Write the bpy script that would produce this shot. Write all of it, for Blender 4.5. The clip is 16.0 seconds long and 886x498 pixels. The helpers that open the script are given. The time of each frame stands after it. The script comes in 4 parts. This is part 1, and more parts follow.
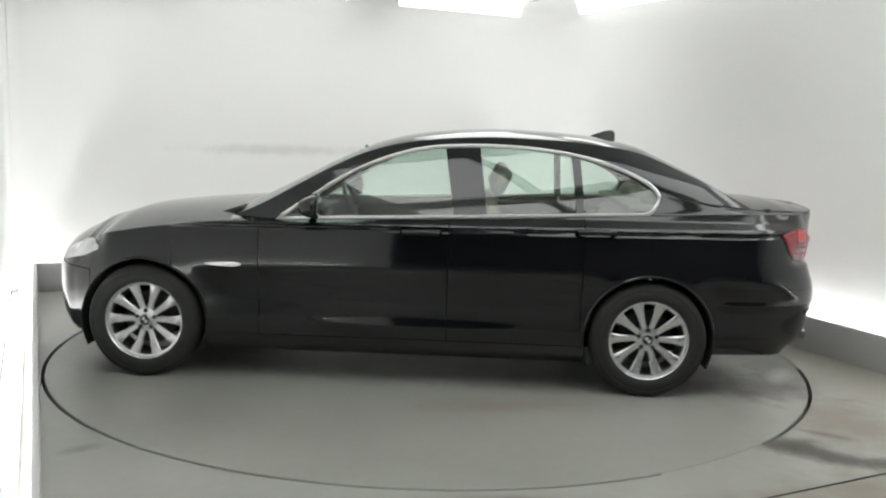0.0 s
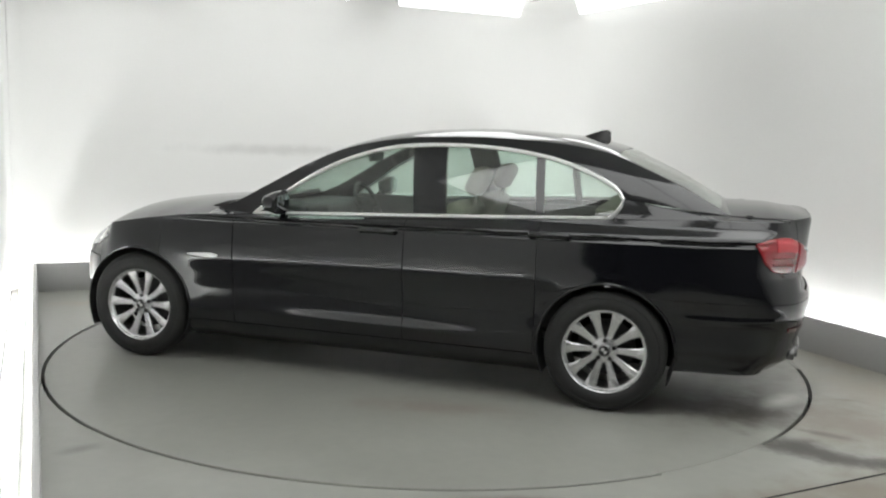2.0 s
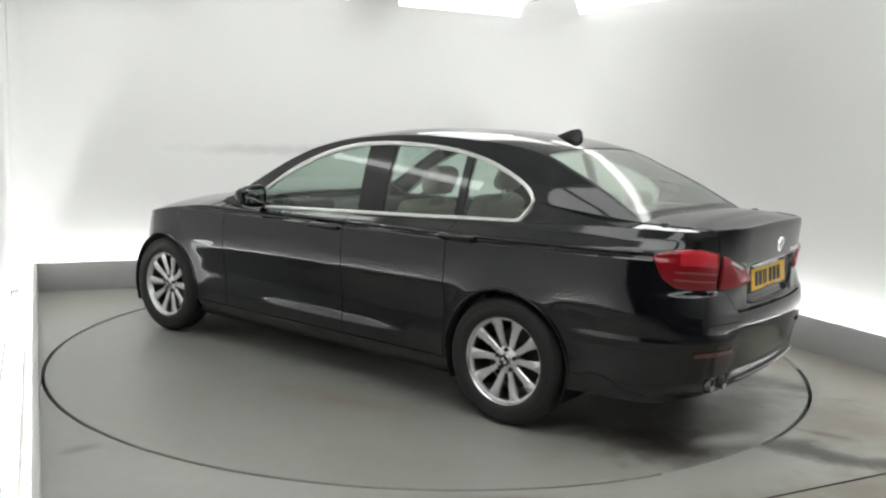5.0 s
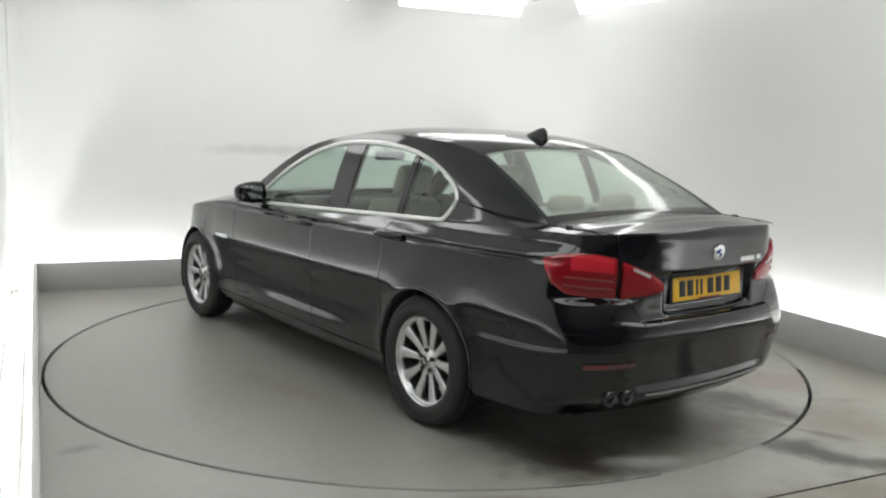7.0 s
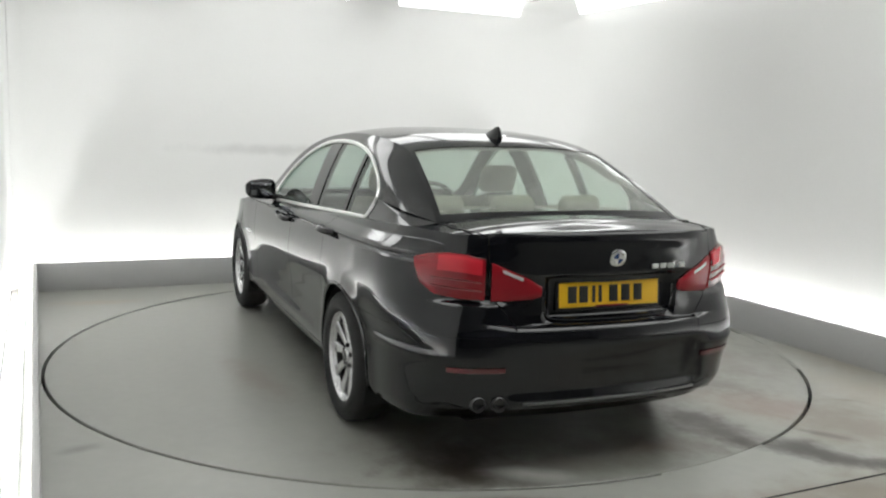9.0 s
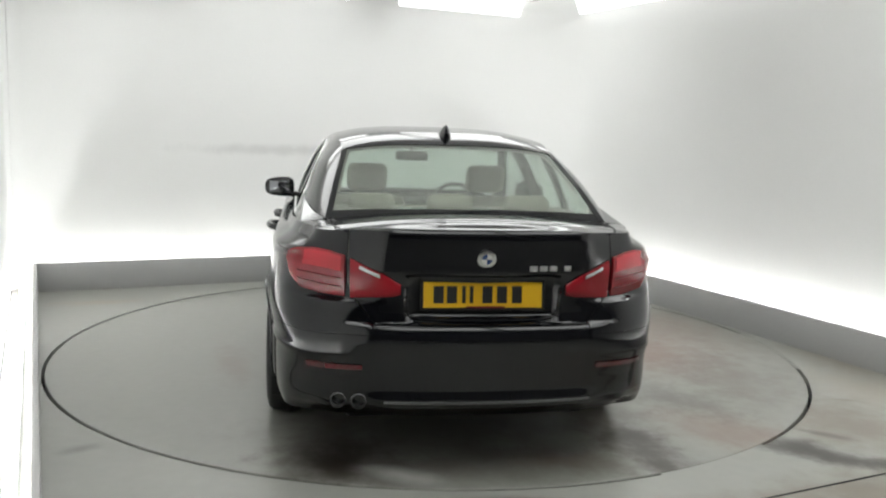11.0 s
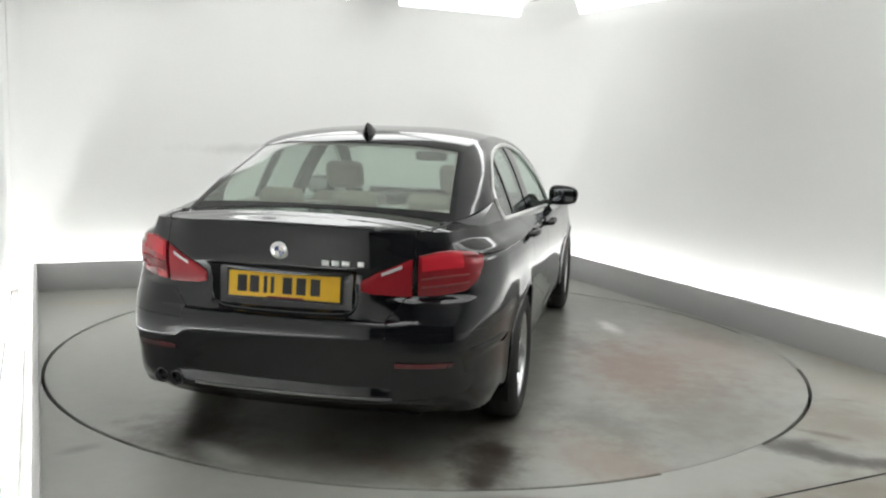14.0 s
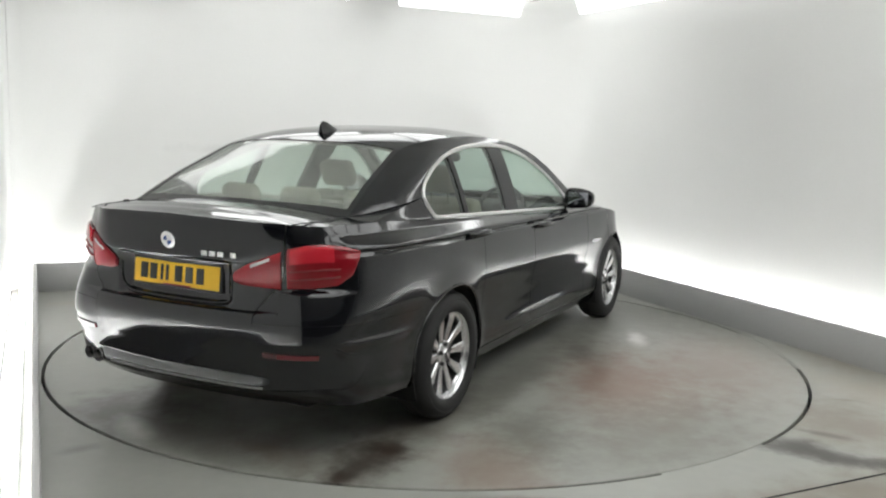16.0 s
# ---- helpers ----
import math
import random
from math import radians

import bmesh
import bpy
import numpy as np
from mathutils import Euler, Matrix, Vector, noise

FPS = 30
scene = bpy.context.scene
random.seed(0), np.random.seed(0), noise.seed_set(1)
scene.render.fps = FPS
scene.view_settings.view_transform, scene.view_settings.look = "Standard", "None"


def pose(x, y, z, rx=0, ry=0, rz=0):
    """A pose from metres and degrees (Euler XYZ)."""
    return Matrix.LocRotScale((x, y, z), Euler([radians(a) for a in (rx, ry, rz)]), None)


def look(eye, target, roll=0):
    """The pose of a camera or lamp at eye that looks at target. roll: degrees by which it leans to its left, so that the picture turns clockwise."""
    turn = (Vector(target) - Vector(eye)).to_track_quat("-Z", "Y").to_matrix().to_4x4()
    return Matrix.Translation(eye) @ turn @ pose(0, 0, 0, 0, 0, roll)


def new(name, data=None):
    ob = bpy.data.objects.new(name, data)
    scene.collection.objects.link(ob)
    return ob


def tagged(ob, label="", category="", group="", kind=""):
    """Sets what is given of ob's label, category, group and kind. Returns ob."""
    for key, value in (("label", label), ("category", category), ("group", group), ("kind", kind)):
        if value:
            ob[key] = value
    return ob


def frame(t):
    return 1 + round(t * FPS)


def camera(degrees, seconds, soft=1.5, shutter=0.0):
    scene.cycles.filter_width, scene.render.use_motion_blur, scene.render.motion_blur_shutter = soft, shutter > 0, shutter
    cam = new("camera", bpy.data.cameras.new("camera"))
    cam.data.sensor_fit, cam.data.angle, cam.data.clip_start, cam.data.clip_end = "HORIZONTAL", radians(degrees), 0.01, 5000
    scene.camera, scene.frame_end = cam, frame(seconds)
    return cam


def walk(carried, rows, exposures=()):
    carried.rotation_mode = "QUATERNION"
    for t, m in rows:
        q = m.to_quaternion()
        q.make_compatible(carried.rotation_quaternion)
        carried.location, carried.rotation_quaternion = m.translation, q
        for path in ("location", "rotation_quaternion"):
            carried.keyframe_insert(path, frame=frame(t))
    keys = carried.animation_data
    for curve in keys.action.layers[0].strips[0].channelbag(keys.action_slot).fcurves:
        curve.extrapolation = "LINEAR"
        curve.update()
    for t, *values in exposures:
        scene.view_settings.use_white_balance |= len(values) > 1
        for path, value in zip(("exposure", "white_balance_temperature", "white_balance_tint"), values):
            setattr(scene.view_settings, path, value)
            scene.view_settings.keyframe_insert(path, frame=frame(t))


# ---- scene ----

# Camera: fixed on a stand in the photo bay, looking across the turntable.
cam = camera(54.07, 16.0, soft=2.2)
EYE, AIM, LEAN = (0.0, -6.012, 1.529), (0.0736, -0.0707, 0.695), 1.743
walk(cam, [(0.0, look(EYE, AIM, LEAN)), (16.0, look(EYE, AIM, LEAN))])

# Light: strip lights behind the kick boards, unseen panels added on the ceiling.
ROOM_TURN = 24.5
STRIP_GLOW, PANEL_GLOW, BATTEN_GLOW = 46.0, 2.9, 4.6
scene.view_settings.exposure = -0.12
world = bpy.data.worlds.new("world")
world.use_nodes = True
world.node_tree.nodes["Background"].inputs[0].default_value = (0.5, 0.5, 0.5, 1)
world.node_tree.nodes["Background"].inputs[1].default_value = 0.02
scene.world = world

# Turntable: degrees of the car's heading at the start and the end.
HEAD_START, HEAD_END = 177.06, 62.5
CAR_OFFSET = (0.164, 0.115)
TABLE_R = 2.487


# ---- materials ----
def material(name, color, rough=0.5, metal=0.0, grain=0.0, scale=20.0, bump=0.0, coat=0.0, spec=0.5,
             rough_var=0.0, blotch=0.0, blotch_scale=1.5):
    m = bpy.data.materials.new(name)
    m.use_nodes = True
    nt = m.node_tree
    b = nt.nodes["Principled BSDF"]
    b.inputs["Base Color"].default_value = (*color, 1)
    b.inputs["Roughness"].default_value = rough
    b.inputs["Metallic"].default_value = metal
    b.inputs["Coat Weight"].default_value = coat
    b.inputs["Coat Roughness"].default_value = 0.04
    b.inputs["Coat IOR"].default_value = 1.6
    b.inputs["Specular IOR Level"].default_value = spec
    if grain or bump or rough_var or blotch:
        co = nt.nodes.new("ShaderNodeTexCoord")
        n1 = nt.nodes.new("ShaderNodeTexNoise")
        n1.inputs["Scale"].default_value = scale
        n1.inputs["Detail"].default_value = 5
        n2 = nt.nodes.new("ShaderNodeTexNoise")
        n2.inputs["Scale"].default_value = blotch_scale
        n2.inputs["Detail"].default_value = 4
        for n in (n1, n2):
            nt.links.new(co.outputs["Object"], n.inputs["Vector"])
        value = nt.nodes.new("ShaderNodeMath")
        value.operation = "MULTIPLY_ADD"
        value.inputs[1].default_value = 2 * grain
        value.inputs[2].default_value = 1 - grain
        nt.links.new(n1.outputs["Fac"], value.inputs[0])
        value2 = nt.nodes.new("ShaderNodeMath")
        value2.operation = "MULTIPLY_ADD"
        value2.inputs[1].default_value = 2 * blotch
        value2.inputs[2].default_value = 1 - blotch
        nt.links.new(n2.outputs["Fac"], value2.inputs[0])
        both = nt.nodes.new("ShaderNodeMath")
        both.operation = "MULTIPLY"
        nt.links.new(value.outputs[0], both.inputs[0])
        nt.links.new(value2.outputs[0], both.inputs[1])
        mix = nt.nodes.new("ShaderNodeVectorMath")
        mix.operation = "SCALE"
        mix.inputs[0].default_value = color
        nt.links.new(both.outputs[0], mix.inputs["Scale"])
        nt.links.new(mix.outputs[0], b.inputs["Base Color"])
        if bump:
            bp = nt.nodes.new("ShaderNodeBump")
            bp.inputs["Strength"].default_value = bump
            bp.inputs["Distance"].default_value = 0.002
            nt.links.new(n1.outputs["Fac"], bp.inputs["Height"])
            nt.links.new(bp.outputs[0], b.inputs["Normal"])
        if rough_var:
            rv = nt.nodes.new("ShaderNodeMath")
            rv.operation = "MULTIPLY_ADD"
            rv.inputs[1].default_value = 2 * rough_var
            rv.inputs[2].default_value = rough - rough_var
            nt.links.new(n2.outputs["Fac"], rv.inputs[0])
            nt.links.new(rv.outputs[0], b.inputs["Roughness"])
    return m


def marked(m, spots):
    """Add dirt and other marks to a material: rows of centre x, y, radii, turn, colour, strength, in object space."""
    nt = m.node_tree
    b = nt.nodes["Principled BSDF"]
    co = nt.nodes.new("ShaderNodeTexCoord")
    n = nt.nodes.new("ShaderNodeTexNoise")
    n.inputs["Scale"].default_value = 6.0
    n.inputs["Roughness"].default_value = 0.62
    n.inputs["Detail"].default_value = 6
    nt.links.new(co.outputs["Object"], n.inputs["Vector"])
    src = b.inputs["Base Color"].links[0].from_socket
    for x, y, rx, ry, turn, color, strength, *high in spots:  # one mark each
        z, rz = high or (0, 1)
        mp = nt.nodes.new("ShaderNodeMapping")
        mp.vector_type = "TEXTURE"
        mp.inputs["Location"].default_value = (x, y, z)
        mp.inputs["Rotation"].default_value = (0, 0, radians(turn))
        mp.inputs["Scale"].default_value = (rx, ry, rz)
        nt.links.new(co.outputs["Object"], mp.inputs["Vector"])
        ln = nt.nodes.new("ShaderNodeVectorMath")
        ln.operation = "LENGTH"
        nt.links.new(mp.outputs[0], ln.inputs[0])
        ad = nt.nodes.new("ShaderNodeMath")
        ad.operation = "MULTIPLY_ADD"
        ad.inputs[1].default_value = 1.9
        nt.links.new(n.outputs["Fac"], ad.inputs[0])
        nt.links.new(ln.outputs["Value"], ad.inputs[2])
        mr = nt.nodes.new("ShaderNodeMapRange")
        mr.interpolation_type = "SMOOTHSTEP"
        mr.inputs["From Min"].default_value = 0.95
        mr.inputs["From Max"].default_value = 2.5
        mr.inputs["To Min"].default_value = strength
        mr.inputs["To Max"].default_value = 0.0
        nt.links.new(ad.outputs[0], mr.inputs["Value"])
        mx = nt.nodes.new("ShaderNodeMix")
        mx.data_type = "RGBA"
        mx.inputs[7].default_value = (*color, 1)
        nt.links.new(mr.outputs[0], mx.inputs[0])
        nt.links.new(src, mx.inputs[6])
        src = mx.outputs[2]
    nt.links.new(src, b.inputs["Base Color"])
    return m


def glowing(name, color, strength):
    m = bpy.data.materials.new(name)
    m.use_nodes = True
    b = m.node_tree.nodes["Principled BSDF"]
    b.inputs["Base Color"].default_value = (0.8, 0.8, 0.8, 1)
    b.inputs["Emission Color"].default_value = (*color, 1)
    b.inputs["Emission Strength"].default_value = strength
    return m


def glazing(name, tint, gloss=0.08, haze=0.0):
    m = bpy.data.materials.new(name)
    m.use_nodes = True
    nt = m.node_tree
    nt.nodes.clear()
    out = nt.nodes.new("ShaderNodeOutputMaterial")
    tr = nt.nodes.new("ShaderNodeBsdfTransparent")
    tr.inputs[0].default_value = (*tint, 1)
    gl = nt.nodes.new("ShaderNodeBsdfGlossy")
    gl.inputs["Roughness"].default_value = 0.01 + 0.4 * haze
    lw = nt.nodes.new("ShaderNodeLayerWeight")
    lw.inputs["Blend"].default_value = 0.5
    pw = nt.nodes.new("ShaderNodeMath")
    pw.operation = "POWER"
    pw.inputs[1].default_value = 5.0
    nt.links.new(lw.outputs["Facing"], pw.inputs[0])
    fr = nt.nodes.new("ShaderNodeMath")
    fr.operation = "MULTIPLY_ADD"
    fr.inputs[1].default_value = 1.0 - gloss
    fr.inputs[2].default_value = gloss
    nt.links.new(pw.outputs[0], fr.inputs[0])
    mx = nt.nodes.new("ShaderNodeMixShader")
    nt.links.new(fr.outputs[0], mx.inputs[0])
    nt.links.new(tr.outputs[0], mx.inputs[1])
    nt.links.new(gl.outputs[0], mx.inputs[2])
    # A diffuse layer paints the milky reflection of ceiling and walls into the glass.
    veil = nt.nodes.new("ShaderNodeBsdfDiffuse")
    veil.inputs[0].default_value = (0.72, 0.76, 0.70, 1)
    veiled = nt.nodes.new("ShaderNodeMixShader")
    veiled.inputs[0].default_value = haze
    nt.links.new(mx.outputs[0], veiled.inputs[1])
    nt.links.new(veil.outputs[0], veiled.inputs[2])
    nt.links.new(veiled.outputs[0], out.inputs[0])
    return m


M_WALL = material("white wall paint", (0.80, 0.80, 0.79), 0.85, grain=0.02, scale=60, bump=0.15, blotch=0.03, blotch_scale=0.8, spec=0.2)
M_DARKWALL = material("dim room wall", (0.14, 0.14, 0.14), 0.9, grain=0.1, scale=30)
M_CEIL = material("white ceiling paint", (0.80, 0.80, 0.79), 0.9, grain=0.02, scale=50, spec=0.2)
M_KICK = material("grey painted board", (0.46, 0.46, 0.46), 0.5, grain=0.03, scale=40, blotch=0.05)
M_FLOOR = material("grey painted concrete", (0.315, 0.32, 0.291), 0.33, grain=0.07, scale=14, bump=0.03, rough_var=0.09, spec=0.6, blotch=0.16, blotch_scale=2.2)
M_TABLE = material("grey turntable deck paint", (0.292, 0.297, 0.268), 0.32, grain=0.07, scale=14, bump=0.03, rough_var=0.09, spec=0.6, blotch=0.16, blotch_scale=2.0)
M_PIT = material("dark pit steel", (0.02, 0.02, 0.02), 0.8)
M_STRIP = glowing("strip light", (0.985, 1.0, 0.985), STRIP_GLOW)
M_STRIP_SIDE = glowing("bright strip light", (0.985, 1.0, 0.985), 1.40 * STRIP_GLOW)
M_PANEL = glowing("ceiling diffuser", (0.985, 1.0, 0.985), PANEL_GLOW)
M_BATTEN = glowing("batten diffuser", (0.985, 1.0, 0.985), BATTEN_GLOW)
M_PAINT = material("black metallic paint", (0.0045, 0.0048, 0.0065), 0.35, grain=0.15, scale=900, coat=1.0, spec=0.0)
M_PAINT.node_tree.nodes["Principled BSDF"].inputs["Coat Roughness"].default_value = 0.08
M_TRIM = material("black satin plastic", (0.010, 0.010, 0.010), 0.45, grain=0.1, scale=200, bump=0.1)
M_UNDER = material("black underbody", (0.006, 0.006, 0.006), 0.9)
M_CHROME = material("chrome", (0.86, 0.86, 0.86), 0.12, metal=1.0)
# The mirror's dark reflection is put into its metal colour.
M_MIRROR = material("mirror with painted dark reflection", (0.30, 0.31, 0.33), 0.03, metal=1.0)
M_PIPE = material("dark chrome", (0.24, 0.24, 0.24), 0.28, metal=1.0, grain=0.2, scale=60)
M_SATIN = material("satin aluminium trim", (0.86, 0.86, 0.85), 0.40, metal=1.0, grain=0.03, scale=300)
M_RIM = material("silver alloy", (0.66, 0.66, 0.67), 0.27, metal=0.8, grain=0.05, scale=120, coat=0.4)
# The shade behind the spokes is put into this dark colour.
M_RIMDARK = material("alloy with painted shade", (0.035, 0.035, 0.035), 0.6, metal=0.5, grain=0.2, scale=60)
M_TYRE = material("tyre rubber", (0.014, 0.014, 0.014), 0.75, grain=0.2, scale=150, bump=0.3)
M_RED = material("red lamp lens", (0.24, 0.004, 0.011), 0.22, coat=0.4)
M_REDDARK = material("dark red lamp lens", (0.20, 0.005, 0.011), 0.5)
M_REDMID = material("mid red lamp lens", (0.27, 0.006, 0.014), 0.3, coat=0.2, spec=0.3)
M_REFLECT = material("unlit red reflector", (0.10, 0.004, 0.008), 0.25, coat=1.0)
M_REDLIGHT = material("light red lamp lens", (0.52, 0.018, 0.032), 0.26, coat=0.4)
M_CLEAR = material("clear lamp lens", (0.75, 0.76, 0.78), 0.12, coat=1.0, metal=0.2)
M_PLATE = material("yellow plate", (0.80, 0.47, 0.015), 0.4, grain=0.03, scale=60)
M_INK = material("black plate ink", (0.015, 0.015, 0.015), 0.5)
M_LEATHER = material("cream leather", (0.27, 0.26, 0.195), 0.55, grain=0.08, scale=80, bump=0.3, blotch=0.08, blotch_scale=5)
M_CABIN = material("dark cabin trim", (0.03, 0.03, 0.03), 0.7, grain=0.1, scale=120, bump=0.2)
M_LINER = material("pale headliner", (0.38, 0.36, 0.31), 0.9, grain=0.06, scale=150)
M_BLUE = material("blue enamel", (0.02, 0.06, 0.20), 0.25, coat=1.0)
M_WHITE = material("white enamel", (0.62, 0.62, 0.62), 0.25, coat=1.0)
M_GLASS = glazing("green tinted glass", (0.72, 0.83, 0.77), 0.10, 0.035)
M_REARGLASS = glazing("heated rear window glass", (0.76, 0.85, 0.78), 0.17, 0.17)


# ---- mesh helpers ----
def shade(bm, angle=40):
    bm.normal_update()
    for f in bm.faces:
        f.smooth = True
    for e in bm.edges:
        if len(e.link_faces) == 2 and e.calc_face_angle(0) > radians(angle):
            e.smooth = False


def finish(name, bm, mat, angle=40):
    shade(bm, angle)
    me = bpy.data.meshes.new(name)
    bm.to_mesh(me)
    bm.free()
    for m in (mat if isinstance(mat, (list, tuple)) else (mat,)):
        me.materials.append(m)
    return new(name, me)


def crisp(ob):
    """Keep the cut edges of a thickened shell sharp."""
    md = ob.modifiers.new("crisp edges", "EDGE_SPLIT")
    md.split_angle = radians(38)


def part(name, bm, mat, parent, label="", solid=0.0, angle=40, offset=-1):
    ob = finish(name, bm, mat, angle)
    ob.parent = parent
    if label:
        tagged(ob, label)
    if solid:
        md = ob.modifiers.new("thickness", "SOLIDIFY")
        md.thickness, md.offset = solid, offset
        crisp(ob)
    return ob


def sheet(bm, rows, close=False, flip=False):
    vs = [[bm.verts.new(p) for p in r] for r in rows]
    for a, b in zip(vs, vs[1:]):
        n = len(a)
        for i in range(n if close else n - 1):
            q = [a[i], a[(i + 1) % n], b[(i + 1) % n], b[i]]
            if flip:
                q.reverse()
            try:
                bm.faces.new(q)
            except ValueError:
                pass
    return vs


def box(bm, cx, cy, cz, sx, sy, sz, bevel=0.0, turn=None, seg=2):
    r = bmesh.ops.create_cube(bm, size=1)
    vs = r["verts"]
    bmesh.ops.scale(bm, vec=(sx, sy, sz), verts=vs)
    if bevel:
        es = list({e for v in vs for e in v.link_edges})
        r = bmesh.ops.bevel(bm, geom=es, offset=bevel, segments=seg, profile=0.5, affect="EDGES")
        vs = list({v for f in r["faces"] for v in f.verts} | {v for v in vs if v.is_valid})
    m = Matrix.Translation((cx, cy, cz)) @ (turn or Matrix())
    bmesh.ops.transform(bm, matrix=m, verts=vs)
    return vs


def tube(bm, pts, radius, seg=8, closed=False, flat=1.0):
    """A round bar along points; flat squeezes it along its second axis."""
    pts = [Vector(p) for p in pts]
    n = len(pts)
    rows = []
    for i, p in enumerate(pts):
        a = pts[(i - 1) % n] if closed or i else pts[0]
        b = pts[(i + 1) % n] if closed or i < n - 1 else pts[-1]
        d = (b - a).normalized()
        side = d.cross(Vector((0, 0, 1)))
        if side.length < 1e-3:
            side = Vector((0, 1, 0))
        side.normalize()
        up = side.cross(d)
        rows.append([p + radius * (math.cos(w) * side * flat + math.sin(w) * up)
                     for w in (2 * math.pi * k / seg for k in range(seg))])
    if closed:
        rows.append(rows[0])
    vs = sheet(bm, rows, close=True)
    if closed:
        bmesh.ops.remove_doubles(bm, verts=[v for r in (vs[0], vs[-1]) for v in r], dist=1e-6)
    else:
        for r in (vs[0][::-1], vs[-1]):
            bm.faces.new(r)


def lathe(bm, profile, seg=48, axis="y"):
    """Turn a profile of (radius, depth) about the y axis."""
    rows = []
    for k in range(seg + 1):
        w = 2 * math.pi * k / seg
        rows.append([(r * math.cos(w), d, r * math.sin(w)) for r, d in profile])
    vs = sheet(bm, rows)
    bmesh.ops.remove_doubles(bm, verts=bm.verts, dist=1e-6)


def curve(points, n):
    """Catmull-Rom through points, n samples even in length."""
    p = np.array(points, float)
    p = np.vstack([2 * p[0] - p[1], p, 2 * p[-1] - p[-2]])
    out = []
    for i in range(1, len(p) - 2):
        for t in np.linspace(0, 1, 24, endpoint=False):
            out.append(0.5 * (2 * p[i] + (p[i + 1] - p[i - 1]) * t + (2 * p[i - 1] - 5 * p[i] + 4 * p[i + 1] - p[i + 2]) * t ** 2
                              + (3 * p[i] - p[i - 1] - 3 * p[i + 1] + p[i + 2]) * t ** 3))
    out = np.array(out + [p[-2]])
    s = np.r_[0, np.cumsum(np.linalg.norm(np.diff(out, axis=0), axis=1))]
    q = np.linspace(0, s[-1], n)
    return np.stack([np.interp(q, s, out[:, k]) for k in range(p.shape[1])], -1)


def smooth_interp(x, xs, ys):
    """Monotone-ish smooth interpolation."""
    xs, ys = np.array(xs, float), np.array(ys, float)
    i = int(np.clip(np.searchsorted(xs, x) - 1, 0, len(xs) - 2))
    m = np.gradient(ys, xs)
    h = xs[i + 1] - xs[i]
    t = min(max((x - xs[i]) / h, 0), 1)
    return ((1 + 2 * t) * (1 - t) ** 2 * ys[i] + t * (1 - t) ** 2 * h * m[i] + t * t * (3 - 2 * t) * ys[i + 1] + t * t * (t - 1) * h * m[i + 1])


# ---- the bay ----
TURN = Matrix.Rotation(radians(ROOM_TURN), 4, "Z")
UL, UR, VB, VF, HC = -2.73, 2.74, 2.97, -8.0, 2.86


def arc(cx, cy, r, a0, a1, n=10):
    return [(cx + r * math.cos(radians(a)), cy + r * math.sin(radians(a))) for a in np.linspace(a0, a1, n)]


def wall(name, path, mat=None, label="", cove=0.30):
    """A wall along a path, room on its right side, with a coved top."""
    p = np.array(path, float)
    d = np.gradient(p, axis=0)
    d /= np.linalg.norm(d, axis=1)[:, None]
    inward = np.stack([d[:, 1], -d[:, 0]], -1)
    prof = [(0, -0.02), (0, 0.6), (0, 1.3), (0, 2.0)]
    prof += [(cove - cove * math.cos(w), HC - cove + cove * math.sin(w)) for w in np.linspace(0, math.pi / 2, 9)]
    bm = bmesh.new()
    sheet(bm, [[(*(q + n * k), z) for k, z in prof] for q, n in zip(p, inward)], flip=True)
    ob = finish(name, bm, mat or M_WALL, 60)
    ob.matrix_world = TURN
    md = ob.modifiers.new("thickness", "SOLIDIFY")
    md.thickness, md.offset = 0.12, -1
    crisp(ob)
    return tagged(ob, label or "smooth white painted studio wall with coved top", "wall", kind="structure")


CR = 0.95
# A faint, wide grey band on the back wall, 1.26 m high.
marked(M_WALL, [(-0.25, VB, 0.95, 1.0, 0, (0.56, 0.56, 0.55), 0.55, 1.26, 0.05)])
wall("wall_left", [(UL, v) for v in np.linspace(-4.0, VB - 0.2, 12)] + arc(UL + 0.15, VB - 0.15, 0.15, 180, 136, 5))
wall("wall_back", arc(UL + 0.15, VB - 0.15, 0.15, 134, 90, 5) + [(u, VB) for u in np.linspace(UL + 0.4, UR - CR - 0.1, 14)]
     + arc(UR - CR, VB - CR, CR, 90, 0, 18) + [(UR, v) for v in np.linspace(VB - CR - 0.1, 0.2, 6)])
wall("wall_right", [(UR, v) for v in np.linspace(0.2, VF, 16)])


def slab(name, x0, y0, x1, y1, z0, z1, mat, label, category, kind="structure"):
    bm = bmesh.new()
    box(bm, (x0 + x1) / 2, (y0 + y1) / 2, (z0 + z1) / 2, x1 - x0, y1 - y0, z1 - z0)
    ob = finish(name, bm, mat)
    ob.matrix_world = TURN
    return tagged(ob, label, category, kind=kind)


# Unseen walls; their dark colour stands for the dim room behind the camera.
slab("wall_front", -6.0, VF - 0.15, UR + 0.2, VF, -0.02, HC, M_DARKWALL, "unseen wall closing the bay, dark for the dim room", "wall")
slab("wall_side", -6.0, VF, -5.85, -4.0, -0.02, HC, M_DARKWALL, "unseen side wall of the bay, dark for the dim room", "wall")
slab("wall_return", -6.0, -4.0, UL - 0.13, -3.88, -0.02, HC, M_DARKWALL, "unseen return wall of the bay, dark for the dim room", "wall")
slab("ceiling", -6.2, VF - 0.2, UR + 0.25, VB + 0.2, HC, HC + 0.12, M_CEIL, "flat white painted ceiling", "ceiling")


